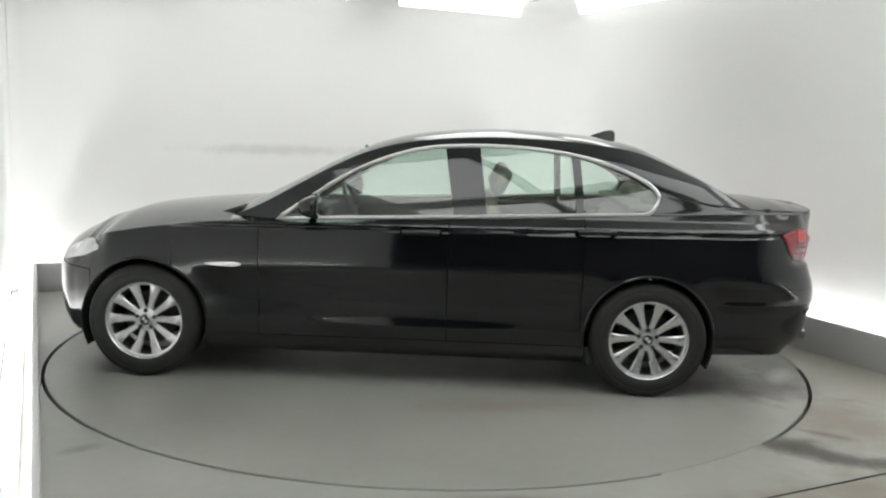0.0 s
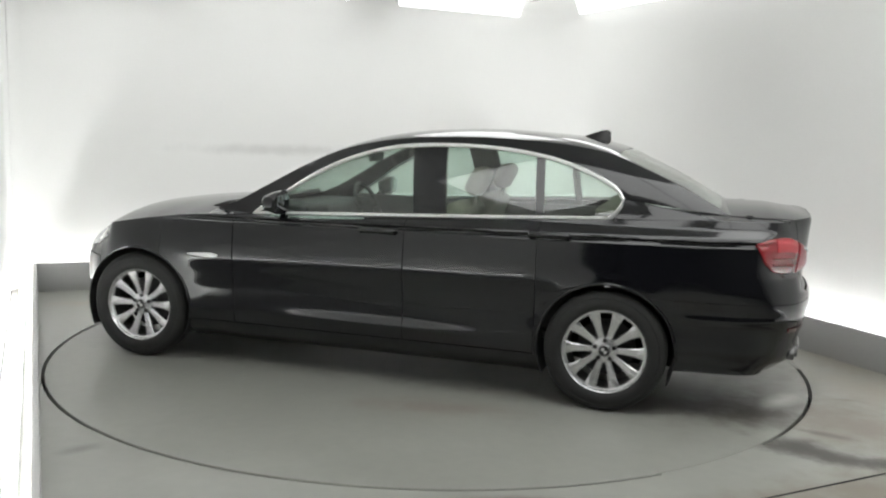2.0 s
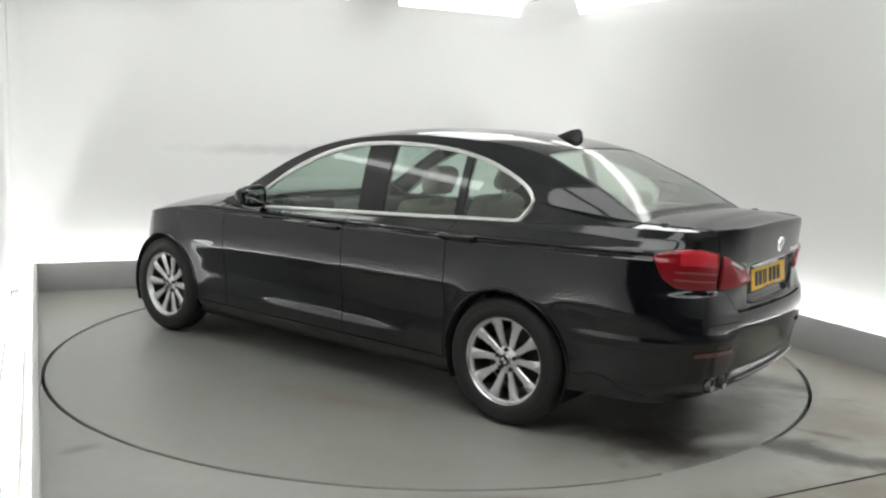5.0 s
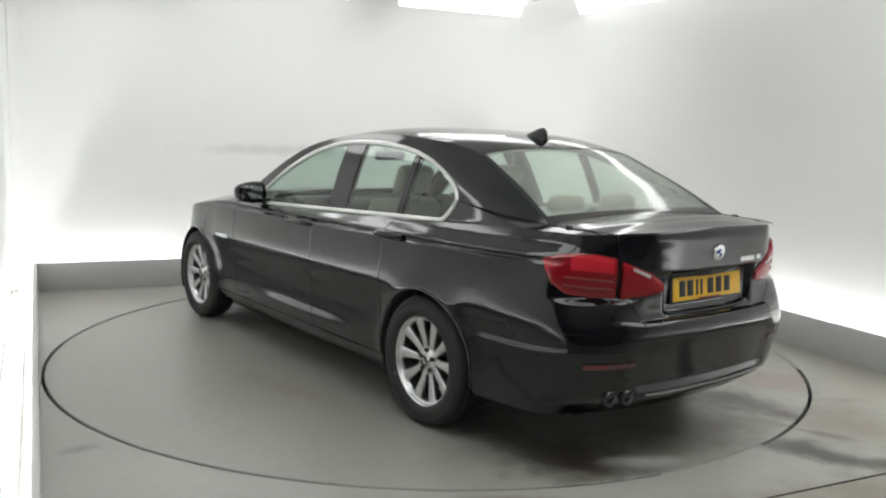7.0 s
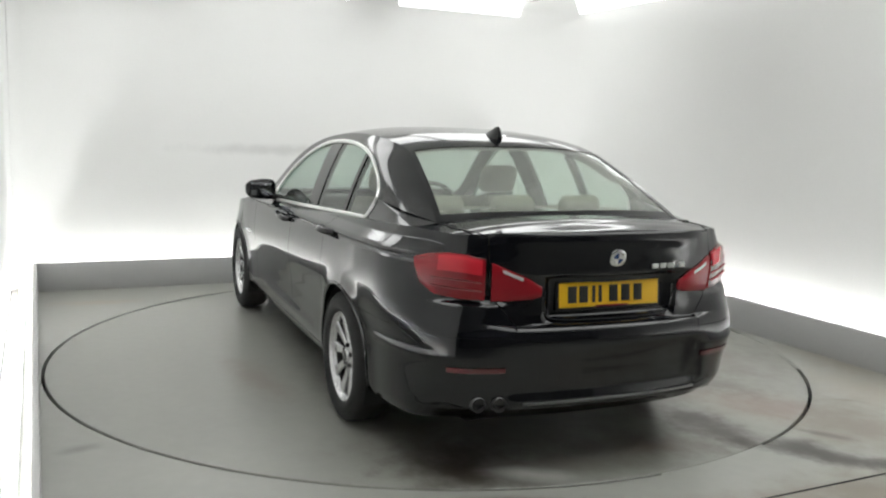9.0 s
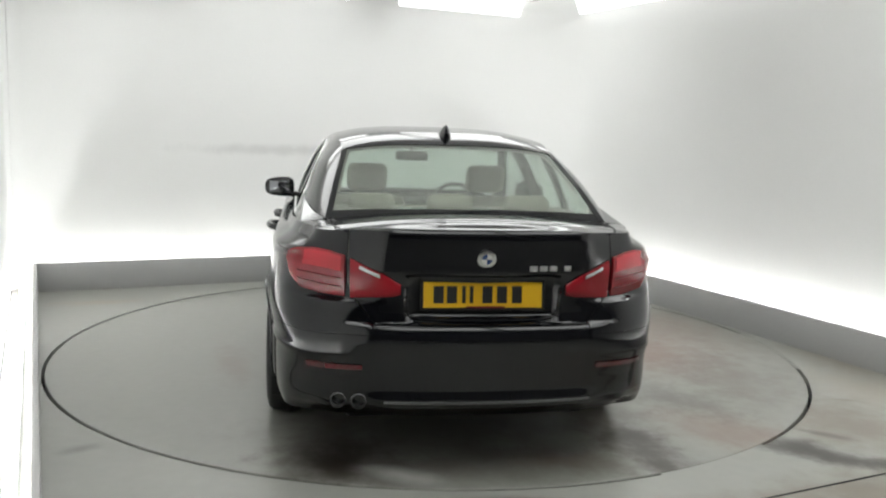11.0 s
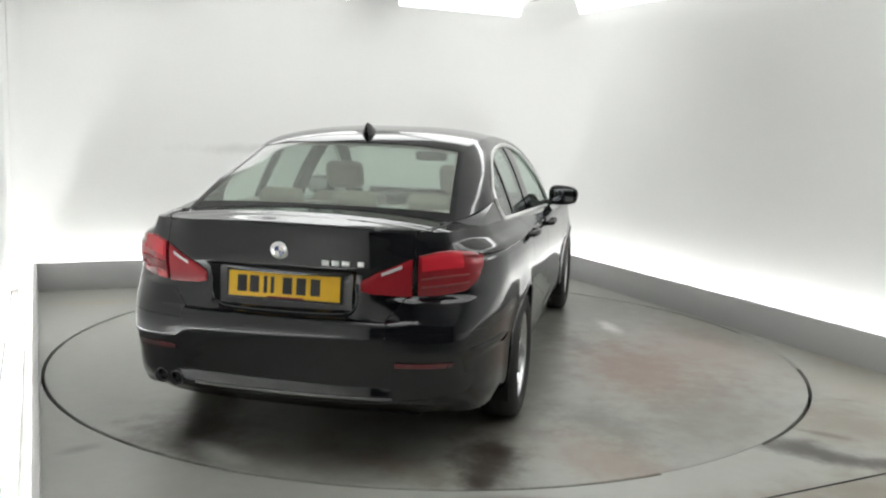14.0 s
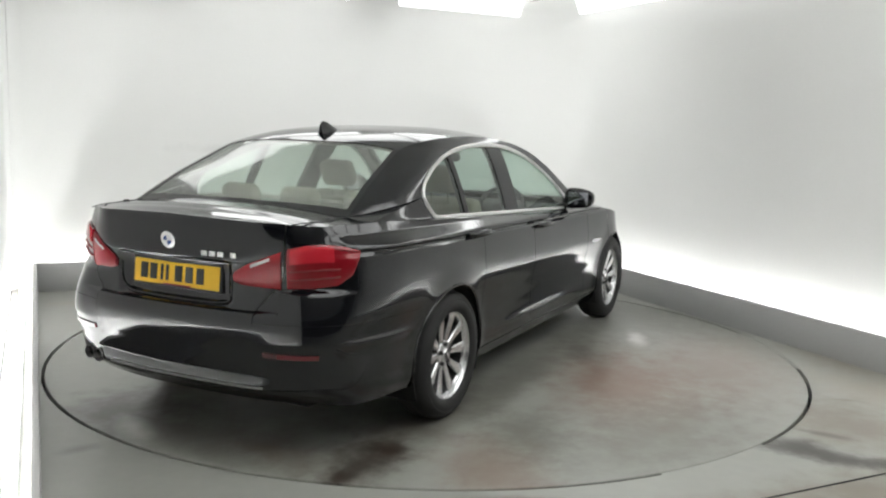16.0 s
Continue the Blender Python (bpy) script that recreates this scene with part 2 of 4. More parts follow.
def floor_sheet():
    bm = bmesh.new()
    n = 180
    inner, mid = [], []
    outer = []
    for k in range(n):
        w = 2 * math.pi * k / n
        c, s = math.cos(w), math.sin(w)
        q = 9.5 / max(abs(c), abs(s))
        inner.append((TABLE_R * 1.0085 * c, TABLE_R * 1.0085 * s, 0))
        mid.append((3.2 * c, 3.2 * s, 0))
        outer.append((q * c, q * s, 0))
    low = [(x, y, -0.08) for x, y, z in inner]
    sheet(bm, [low, inner, mid, outer], close=True, flip=True)
    ob = finish("floor", bm, M_FLOOR, 40)
    tagged(ob, "worn grey painted concrete floor with dark stains", "floor", kind="structure")
    bm = bmesh.new()
    bmesh.ops.create_circle(bm, cap_ends=True, segments=96, radius=2.6, matrix=Matrix.Translation((0, 0, -0.079)))
    tagged(finish("pit_base", bm, M_PIT), "dark pit base under the turntable", "floor", kind="structure")


marked(M_FLOOR, [
    (0.32, -2.60, 0.22, 0.05, 5, (0.10, 0.05, 0.035), 0.8),
    (2.14, -1.70, 0.12, 0.03, -40, (0.16, 0.15, 0.13), 0.7),
    (2.48, -1.06, 0.06, 0.02, -10, (0.16, 0.15, 0.13), 0.7),
    (-1.61, -2.14, 0.10, 0.05, 40, (0.13, 0.13, 0.11), 0.6),
    (2.75, -0.9, 0.5, 0.3, -60, (0.36, 0.30, 0.22), 0.35),
    (-2.75, 1.1, 0.35, 0.1, 20, (0.36, 0.28, 0.20), 0.5),
    (2.3, -1.5, 0.8, 0.4, -50, (0.17, 0.14, 0.10), 0.75), (2.0, -2.4, 0.7, 0.25, 25, (0.15, 0.12, 0.085), 0.75),
    (1.2, -2.6, 0.6, 0.12, 15, (0.22, 0.19, 0.14), 0.45), (2.85, -0.25, 0.5, 0.2, -65, (0.22, 0.18, 0.13), 0.5),
    (1.87, -1.88, 0.30, 0.12, -40, (0.030, 0.026, 0.020), 1.0), (2.08, -2.04, 0.42, 0.09, -25, (0.035, 0.03, 0.024), 0.95), (2.05, -1.66, 0.14, 0.03, -30, (0.09, 0.08, 0.06), 0.8),
])
floor_sheet()
BROWN, RUST, GREY = (0.035, 0.024, 0.018), (0.20, 0.12, 0.085), (0.12, 0.115, 0.095)
marked(M_TABLE, [
    
    (-1.55, -0.72, 0.70, 0.20, 0, GREY, 0.8), (-1.5, 0.75, 0.70, 0.20, 0, GREY, 0.75),
    (-0.20, -1.45, 0.85, 0.42, 20, RUST, 0.9), (0.89, -0.77, 0.35, 0.18, 0, GREY, 0.45),
    (-1.34, -1.25, 0.38, 0.20, 30, GREY, 0.8), (-0.83, 0.91, 0.55, 0.15, 5, GREY, 0.5), (-0.45, 1.32, 0.45, 0.12, 10, RUST, 0.35),
    (1.45, 0.75, 0.60, 0.22, 0, GREY, 0.6), (-2.25, 0.05, 0.28, 0.9, 0, GREY, 0.65), (-1.9, -1.35, 0.5, 0.25, 40, RUST, 0.6),
    (0.5, -1.85, 0.9, 0.5, 10, RUST, 0.55), (-1.0, -1.85, 0.8, 0.45, -20, GREY, 0.6), (-1.75, 0.2, 0.5, 0.8, 0, (0.13, 0.11, 0.085), 0.6),
    (1.6, -1.0, 0.8, 0.5, 20, GREY, 0.5), (-0.6, -0.85, 1.2, 0.2, 0, GREY, 0.7), (0.2, 0.85, 1.0, 0.14, 0, GREY, 0.35),
    (-2.12, 0.70, 0.30, 0.30, 20, BROWN, 0.75), (-2.13, 0.71, 0.16, 0.12, 20, BROWN, 1.0), (-2.08, -0.77, 0.42, 0.13, 12, BROWN, 0.85), (-1.90, -0.79, 0.17, 0.08, 12, BROWN, 1.0),
    (-2.27, -0.75, 0.14, 0.07, 12, BROWN, 0.9), (-2.2, -0.36, 0.3, 0.12, 80, (0.13, 0.10, 0.075), 0.6), (0.45, -0.98, 0.28, 0.14, 20, (0.10, 0.092, 0.075), 0.7), (1.02, -1.22, 0.24, 0.07, 20, (0.66, 0.66, 0.63), 0.9), (-2.30, 0.45, 0.20, 0.07, 60, (0.58, 0.58, 0.55), 0.8),
])


slab("wall_joint", UL + 0.004, -3.4, UL + 0.014, VB - 0.12, 0.0, 0.006, M_PIT, "thin dark joint at the wall base", "joint")


def floor_joint():
    bm = bmesh.new()
    a, b = Vector((1.20, -2.62, 0.001)), Vector((3.4, -1.60, 0.001))
    d = (b - a).normalized()
    n = Vector((-d.y, d.x, 0)) * 0.005
    rows = [[p + n, p + n + Vector((0, 0, .002)), p - n + Vector((0, 0, .002)), p - n] for p in (a + (b - a) * t for t in np.linspace(0, 1, 12))]
    sheet(bm, rows)
    tagged(finish("floor_joint", bm, M_PIT), "thin dark sealed joint in the floor", "joint", kind="structure")


floor_joint()


def turntable():
    bm = bmesh.new()
    n = 180
    prof = [(TABLE_R, -0.06), (TABLE_R, -0.004), (TABLE_R - 0.004, 0.0), (2.0, 0.0), (1.2, 0.0), (0.4, 0.0)]
    rows = [[(r * math.cos(2 * math.pi * k / n), r * math.sin(2 * math.pi * k / n), z) for k in range(n)] for r, z in prof]
    vs = sheet(bm, rows, close=True, flip=True)
    bm.faces.new(vs[-1])
    ob = finish("turntable", bm, M_TABLE, 40)
    return tagged(ob, "round grey turntable deck with brown stains, flush in the floor", "turntable")


table = turntable()


def gap_dirt(a0, a1):
    """Dirt packed into a stretch of the gap round the turntable, flush with the floor."""
    bm = bmesh.new()
    rows = [[(r * math.cos(w), r * math.sin(w), z) for r, z in ((TABLE_R + .0015, -.03), (TABLE_R + .0015, -.002), (TABLE_R * 1.0085 - .0005, -.002))]
            for w in np.radians(np.linspace(a0, a1, 24))]
    sheet(bm, rows, flip=True)
    tagged(finish("gap_dirt", bm, M_FLOOR), "grey dirt packed into the gap round the turntable", "dirt", kind="structure")


gap_dirt(-64.6, -47.5)
gap_dirt(-9.0, 14.0)


def kick_board(name, length, m):
    bm = bmesh.new()
    box(bm, length / 2, 0, 0.125, length, 0.03, 0.25, 0.004)
    ob = finish(name, bm, M_KICK)
    ob.matrix_world = TURN @ m
    return tagged(ob, "low grey painted kick board screening strip lights", "kick board", group="kick boards round the turntable")


kick_board("kick_board", 5.05, pose(-2.515, 2.755, 0))
kick_board("kick_board", 9.6, pose(2.545, 2.77, 0, 0, 0, -90))
kick_board("kick_board", 6.2, pose(-2.53, -3.43, 0, 0, 0, 90))


def strip_light(length, m, mat=None):
    holder = new("strip_light")
    holder.matrix_world = TURN @ m
    tagged(holder, "white strip light lying behind the kick board", "strip light", group="strip lights behind the kick boards")
    bm = bmesh.new()
    box(bm, length / 2, 0, 0.02, length, 0.05, 0.04, 0.004)
    part("housing", bm, M_KICK, holder)
    bm = bmesh.new()
    tube(bm, [(0.03, 0, 0.06), (length - 0.03, 0, 0.06)], 0.018, 10)
    part("tube", bm, mat or M_STRIP, holder, "glowing white tube")


for k in range(4):
    strip_light(1.2, pose(-2.5 + 1.25 * k, 2.86, 0))
for k in range(7):
    strip_light(1.2, pose(2.65, 2.6 - 1.25 * k, 0, 0, 0, -90), M_STRIP_SIDE)
for k in range(5):
    strip_light(1.2, pose(-2.63, -3.4 + 1.23 * k, 0, 0, 0, 90), M_STRIP_SIDE)


def ceiling_fill(m, size=(1.40, 1.20)):
    holder = new("ceiling_fill")
    holder.matrix_world = TURN @ m
    tagged(holder, "large flat white light panel added unseen on the ceiling", "ceiling light", group="light panels on the ceiling")
    w, d = size
    bm = bmesh.new()
    for sx, sy, lx, ly in ((0, d / 2, w, 0.03), (0, -d / 2, w, 0.03), (w / 2, 0, 0.03, d - 0.03), (-w / 2, 0, 0.03, d - 0.03)):
        box(bm, sx, sy, -0.03, lx, ly, 0.06)
    part("frame", bm, M_WHITE, holder)
    bm = bmesh.new()
    box(bm, 0, 0, -0.03, w - 0.035, d - 0.035, 0.02)
    part("diffuser", bm, M_PANEL, holder, "glowing white diffuser")


# Ceiling panels out of view, added for general light in the bay.
for u, v in ((-1.55, 1.7), (-0.1, 1.7), (1.35, 1.7), (-1.3, -2.2), (0.2, -2.2), (1.6, -2.2), (-1.3, -3.7), (0.2, -3.7), (1.6, -3.7)):
    ceiling_fill(pose(u, v, HC - 0.002))


def batten(length, m):
    """A light along the top of a wall; its own y points into the wall."""
    holder = new("batten_light")
    holder.matrix_world = TURN @ m
    tagged(holder, "slim white batten light high on the wall", "batten light", group="batten lights at the wall top")
    tilt = pose(0, 0, 0, -62, 0, 0)
    bm = bmesh.new()
    box(bm, 0, 0.02, 0.045, length, 0.17, 0.05, 0.006, tilt)
    part("housing", bm, M_WHITE, holder)
    bm = bmesh.new()
    box(bm, 0, 0, 0.005, length - 0.03, 0.15, 0.035, 0.014, tilt, 3)
    part("diffuser", bm, M_BATTEN, holder, "glowing white diffuser")


batten(1.4, pose(1.50, 2.72, 2.772))
batten(1.58, pose(-0.45, 2.78, 2.79))
# Side wall battens, added only to brighten the walls.
for k in range(4):
    batten(1.58, pose(2.56, 1.42 - 1.6 * k, 2.775, 0, 0, -90))
batten(1.58, pose(-2.55, 0.2, 2.78, 0, 0, 90))


# ---- the car ----
# Car space: x forward, y to its left, z up, the origin on the ground midway between the axles.
PLAN = [(-2.59, 0), (-2.578, .30), (-2.538, .55), (-2.47, .725), (-2.335, .845), (-2.12, .91), (-1.8, .935), (-1.484, .945), (-1, .942),
        (0, .938), (.8, .938), (1.2, .94), (1.5, .93), (1.7, .892), (1.85, .828), (1.98, .738), (2.1, .625), (2.25, .36), (2.335, 0)]
_full = curve([(-2.538, -.55), (-2.578, -.30)] + PLAN + [(2.25, -.36), (2.1, -.625)], 6000)
_mid = _full[int(np.argmin(np.hypot(_full[:, 0] + 2.59, _full[:, 1]))):int(np.argmin(np.hypot(_full[:, 0] - 2.335, _full[:, 1]))) + 1]
OUT = np.stack([np.interp(np.linspace(0, len(_mid) - 1, 900), np.arange(len(_mid)), _mid[:, i]) for i in (0, 1)], -1)
OUT[0, 1] = OUT[-1, 1] = 0
_d = np.gradient(OUT, axis=0)
_d /= np.linalg.norm(_d, axis=1)[:, None]
OUT_N = np.stack([-_d[:, 1], _d[:, 0]], -1)
SIDE = ([.15, .18, .22, .30, .36, .39, .50, .60, .66, .69, .70, .74, .78, .83, .88, .912, .926, .935, .945, .960, .98, 1.0, 1.05, 1.10],
        [.16, .11, .06, .032, .027, .026, .026, .016, .006, .001, 0, .0008, .003, .008, .0145, .019, .034, .033, .0235, .034, .066, .098, .128, .15])
REAR = ([.15, .24, .28, .32, .345, .36, .40, .50, .58, .615, .64, .67, .685, .692, .698, .74, .80, .86, .90, .915, .96, 1.02, 1.06, 1.08, 1.095, 1.11, 1.13],
        [.22, .17, .12, .060, .044, .044, .054, .030, .007, .0, .001, .006, .012, .022, .046, .050, .051, .050, .044, .037, .035, .031, .027, .027, .033, .048, .07])
CORNER = ([.15, .24, .28, .32, .36, .45, .545, .56, .62, .68, .74, .784, .790, .80, .86, .92, .97, 1.0, 1.05, 1.10, 1.14],
          [.22, .17, .12, .065, .045, .030, .006, .0, .003, .008, .018, .027, .042, .057, .056, .052, .052, .056, .068, .085, .11])
NOSE = ([.12, .16, .22, .30, .45, .58, .66, .72, .80, .90, 1.0],
        [.22, .12, .04, .015, 0, .004, .03, .08, .18, .32, .5])


def eased(profile, reach, sharp_above=9.0):
    """A profile as a fine table with its kinks rounded over a reach, but kept above a height."""
    z = np.arange(.10, 1.20, .002)
    raw = np.interp(z, *profile)
    w = np.exp(-(np.arange(-30, 31) * .002 / reach) ** 2)
    soft = np.convolve(np.pad(raw, 30, mode="edge"), w / w.sum(), mode="valid")
    keep = np.clip((z - sharp_above) / .02, 0, 1)
    return z, soft * (1 - keep) + raw * keep


SIDE, NOSE = eased(SIDE, .020, .88), eased(NOSE, .02)
REAR, CORNER = eased(REAR, .004), eased(CORNER, .006)


def at_x(x):
    """Place along the outline where the side has this x."""
    return float(np.interp(x, OUT[:, 0], np.arange(900)))


def at_y(y):
    """Place along the outline on the tail where it has this y."""
    return float(np.interp(y, OUT[:330, 1], np.arange(330)))


def ramp(x, a, b):
    """Smooth step from 0 at a to 1 at b."""
    t = min(max((x - a) / (b - a), 0), 1)
    return t * t * (3 - 2 * t)


def skin(k, z, out=0.0):
    """A point of the body's outer skin: k along the outline, z high, lifted by out."""
    p = np.array([np.interp(k, np.arange(900), OUT[:, i]) for i in (0, 1)])
    n = np.array([np.interp(k, np.arange(900), OUT_N[:, i]) for i in (0, 1)])
    n /= np.linalg.norm(n)
    w = min(max((abs(n[0]) - 0.25) / 0.55, 0), 1)
    w = w * w * (3 - 2 * w)
    rise = 0.032 * (0.8 - p[0]) / 3.0 * min(max((z - .72) / .18, 0), 1)
    a = np.interp(z - rise, *SIDE)
    a -= 0.012 * math.exp(-((z - .36) / .03) ** 2) * max(0, 1 - ((p[0] + .15) / .72) ** 2)
    if p[0] < -1.85:
        a -= 0.007 * math.exp(-((z - .555) / .018) ** 2) * min((-1.85 - p[0]) / .12, 1)
    for cx in WHEELS:
        away = math.hypot(p[0] - cx, z - AXLE_Z) - ARCH_R
        a -= 0.013 * math.exp(-(away / .06) ** 2)
    b = np.interp(z, *(REAR if n[0] < 0 else NOSE))
    if n[0] < 0:
        mid = ramp(p[1], .68, .40) if z > .70 else ramp(p[1], .60, .44)
        b = b * mid + np.interp(z, *CORNER) * (1 - mid)
        b += .034 * ramp(p[1], .36, .305) * ramp(z, .695, .735) * ramp(z, .912, .892)
    if p[0] < -1.95:
        tuck = 0.032 * ramp(p[0], -1.95, -2.4) * ramp(z, .60, .84)
        a, b = a + tuck, b + tuck * ramp(p[1], .40, .75)
    q = p - n * (a * (1 - w) + b * w - out)
    return Vector((q[0], max(q[1], 0.0), z))


TOP_X = [-2.60, -2.45, -2.3, -2.05, -1.46, -.6, .7, .95, 1.3, 1.6, 1.85, 2.05, 2.2, 2.335]
TOP_Z = [1.075, 1.078, 1.078, 1.078, 1.05, 1.005, .955, .955, .922, .876, .822, .762, .705, .662]


def top_z(k):
    x, y = (float(np.interp(k, np.arange(900), OUT[:, i])) for i in (0, 1))
    return smooth_interp(x, TOP_X, TOP_Z) + .028 * ramp(x, -2.40, -2.54) * (1 - (y / .75) ** 2)


WHEELS = (1.487, -1.487)
ARCH_R, AXLE_Z = 0.376, 0.338


def cut_arches(bm):
    """Open round wheel arches in a side panel."""
    for cx in WHEELS:
        gone = []
        for f in bm.faces:
            if all(math.hypot(v.co.x - cx, v.co.z - AXLE_Z) < ARCH_R and abs(v.co.y) > .6 for v in f.verts):
                gone.append(f)
        bmesh.ops.delete(bm, geom=gone, context="FACES")
        for v in bm.verts:
            dx, dz = v.co.x - cx, v.co.z - AXLE_Z
            r = math.hypot(dx, dz)
            if 1e-4 < r < ARCH_R and abs(v.co.y) > .6:
                v.co.x, v.co.z = cx + dx * ARCH_R / r, AXLE_Z + dz * ARCH_R / r
        loose = [v for v in bm.verts if not v.link_faces]
        bmesh.ops.delete(bm, geom=loose, context="VERTS")


def flip_y(bm):
    bmesh.ops.scale(bm, vec=(1, -1, 1), verts=bm.verts)
    bmesh.ops.reverse_faces(bm, faces=bm.faces)


def panel(name, car, k0, k1, z0, z1, nk, nz, label="", side=1, cut=False, across=False, mat=None, marks=()):
    """A body panel over a stretch of the skin. z0, z1: heights, or functions of the place k."""
    bm = bmesh.new()
    rows = []
    def ends(k, z):
        return k(z) if callable(k) else k
    def heights(lo, hi):
        if lo > .6 and hi > .9:
            return np.r_[np.linspace(lo, .745, 12), np.linspace(.755, .88, 16), np.linspace(.888, hi, nz - 28)]
        if lo < .6 and hi > .92:
            return np.r_[np.linspace(lo, .64, nz - 48), np.linspace(.65, .745, 12), np.linspace(.755, .88, 14), np.linspace(.888, hi, 22)]
        return np.linspace(lo, hi, nz)
    steps = np.sort(np.r_[np.linspace(0, 1, nk), [k / k1 for k in marks]])
    if across:
        steps = np.r_[-steps[:0:-1], steps]
        if k1 > 890 if not callable(k1) else False:
            steps = np.r_[np.linspace(0, 1, nk), 2 - np.linspace(0, 1, nk)[-2::-1]]
    for f in steps:
        sign = -1 if f < 0 or f > 1 else 1
        f = 2 - f if f > 1 else abs(f)
        k = f * ends(k1, 1.0) + (1 - f) * ends(k0, 1.0)
        a = z0(k) if callable(z0) else z0
        b = z1(k) if callable(z1) else z1
        row = [skin(f * ends(k1, z) + (1 - f) * ends(k0, z), z) for z in heights(a, b)]
        rows.append([(p.x, p.y * sign, p.z) for p in row])
    sheet(bm, rows)
    if cut:
        cut_arches(bm)
    if side < 0:
        flip_y(bm)
    return part(name, bm, mat or M_PAINT, car, label, solid=0.004, angle=30)


# side window opening, x and z, and the edge of the upper body round it
DLO_TOP = [(.71, .965), (.49, 1.115), (.325, 1.225), (.155, 1.31), (-.005, 1.367), (-.175, 1.405), (-.34, 1.42), (-.5, 1.425), (-.67, 1.422),
           (-.83, 1.412), (-.995, 1.392), (-1.165, 1.357), (-1.325, 1.303), (-1.43, 1.255), (-1.495, 1.212), (-1.53, 1.165)]
DLO_LOW = [(.71, .965), (.3, .985), (-.2, 1.005), (-.8, 1.03), (-1.2, 1.047), (-1.44, 1.056), (-1.475, 1.066), (-1.505, 1.10), (-1.528, 1.14), (-1.53, 1.165)]
RAIL = [(.98, .975), (.82, 1.045), (.62, 1.157), (.40, 1.280), (.18, 1.378), (-.06, 1.437), (-.35, 1.469), (-.65, 1.478), (-.95, 1.468), (-1.22, 1.446), (-1.45, 1.403),
        (-1.65, 1.322), (-1.83, 1.243), (-2.0, 1.153), (-2.10, 1.098)]


def green_y(x, z):
    y = smooth_interp(z, [.93, .97, 1.05, 1.2, 1.3, 1.38, 1.44, 1.485], [.85, .838, .812, .752, .706, .662, .618, .570])
    if x < -1.35:
        y -= 0.035 * (min(-1.35 - x, .75) / .75) ** 1.5
    if x > .35:
        y -= 0.035 * (min(x - .35, .65) / .65) ** 1.5
    return y


def rail_y(x, z):
    """Half width at the edge of the roof and of the rear window."""
    if x > -.95:
        return green_y(x, z)
    return smooth_interp(-x, [.95, 1.22, 1.43, 1.65, 1.83, 2.0, 2.10], [green_y(-.95, 1.468), .583, .572, .601, .629, .656, .672])


def side_point(a, b, t, out=0.0):
    """A point of the upper side between the window edge a and the roof edge b."""
    p = a + (b - a) * t
    return Vector((p[0], green_y(p[0], p[1]) + t * t * (rail_y(b[0], b[1]) - green_y(b[0], b[1])) + out, p[1]))


def g3(p, out=0.0):
    return Vector((p[0], green_y(p[0], p[1]) + out, p[1]))


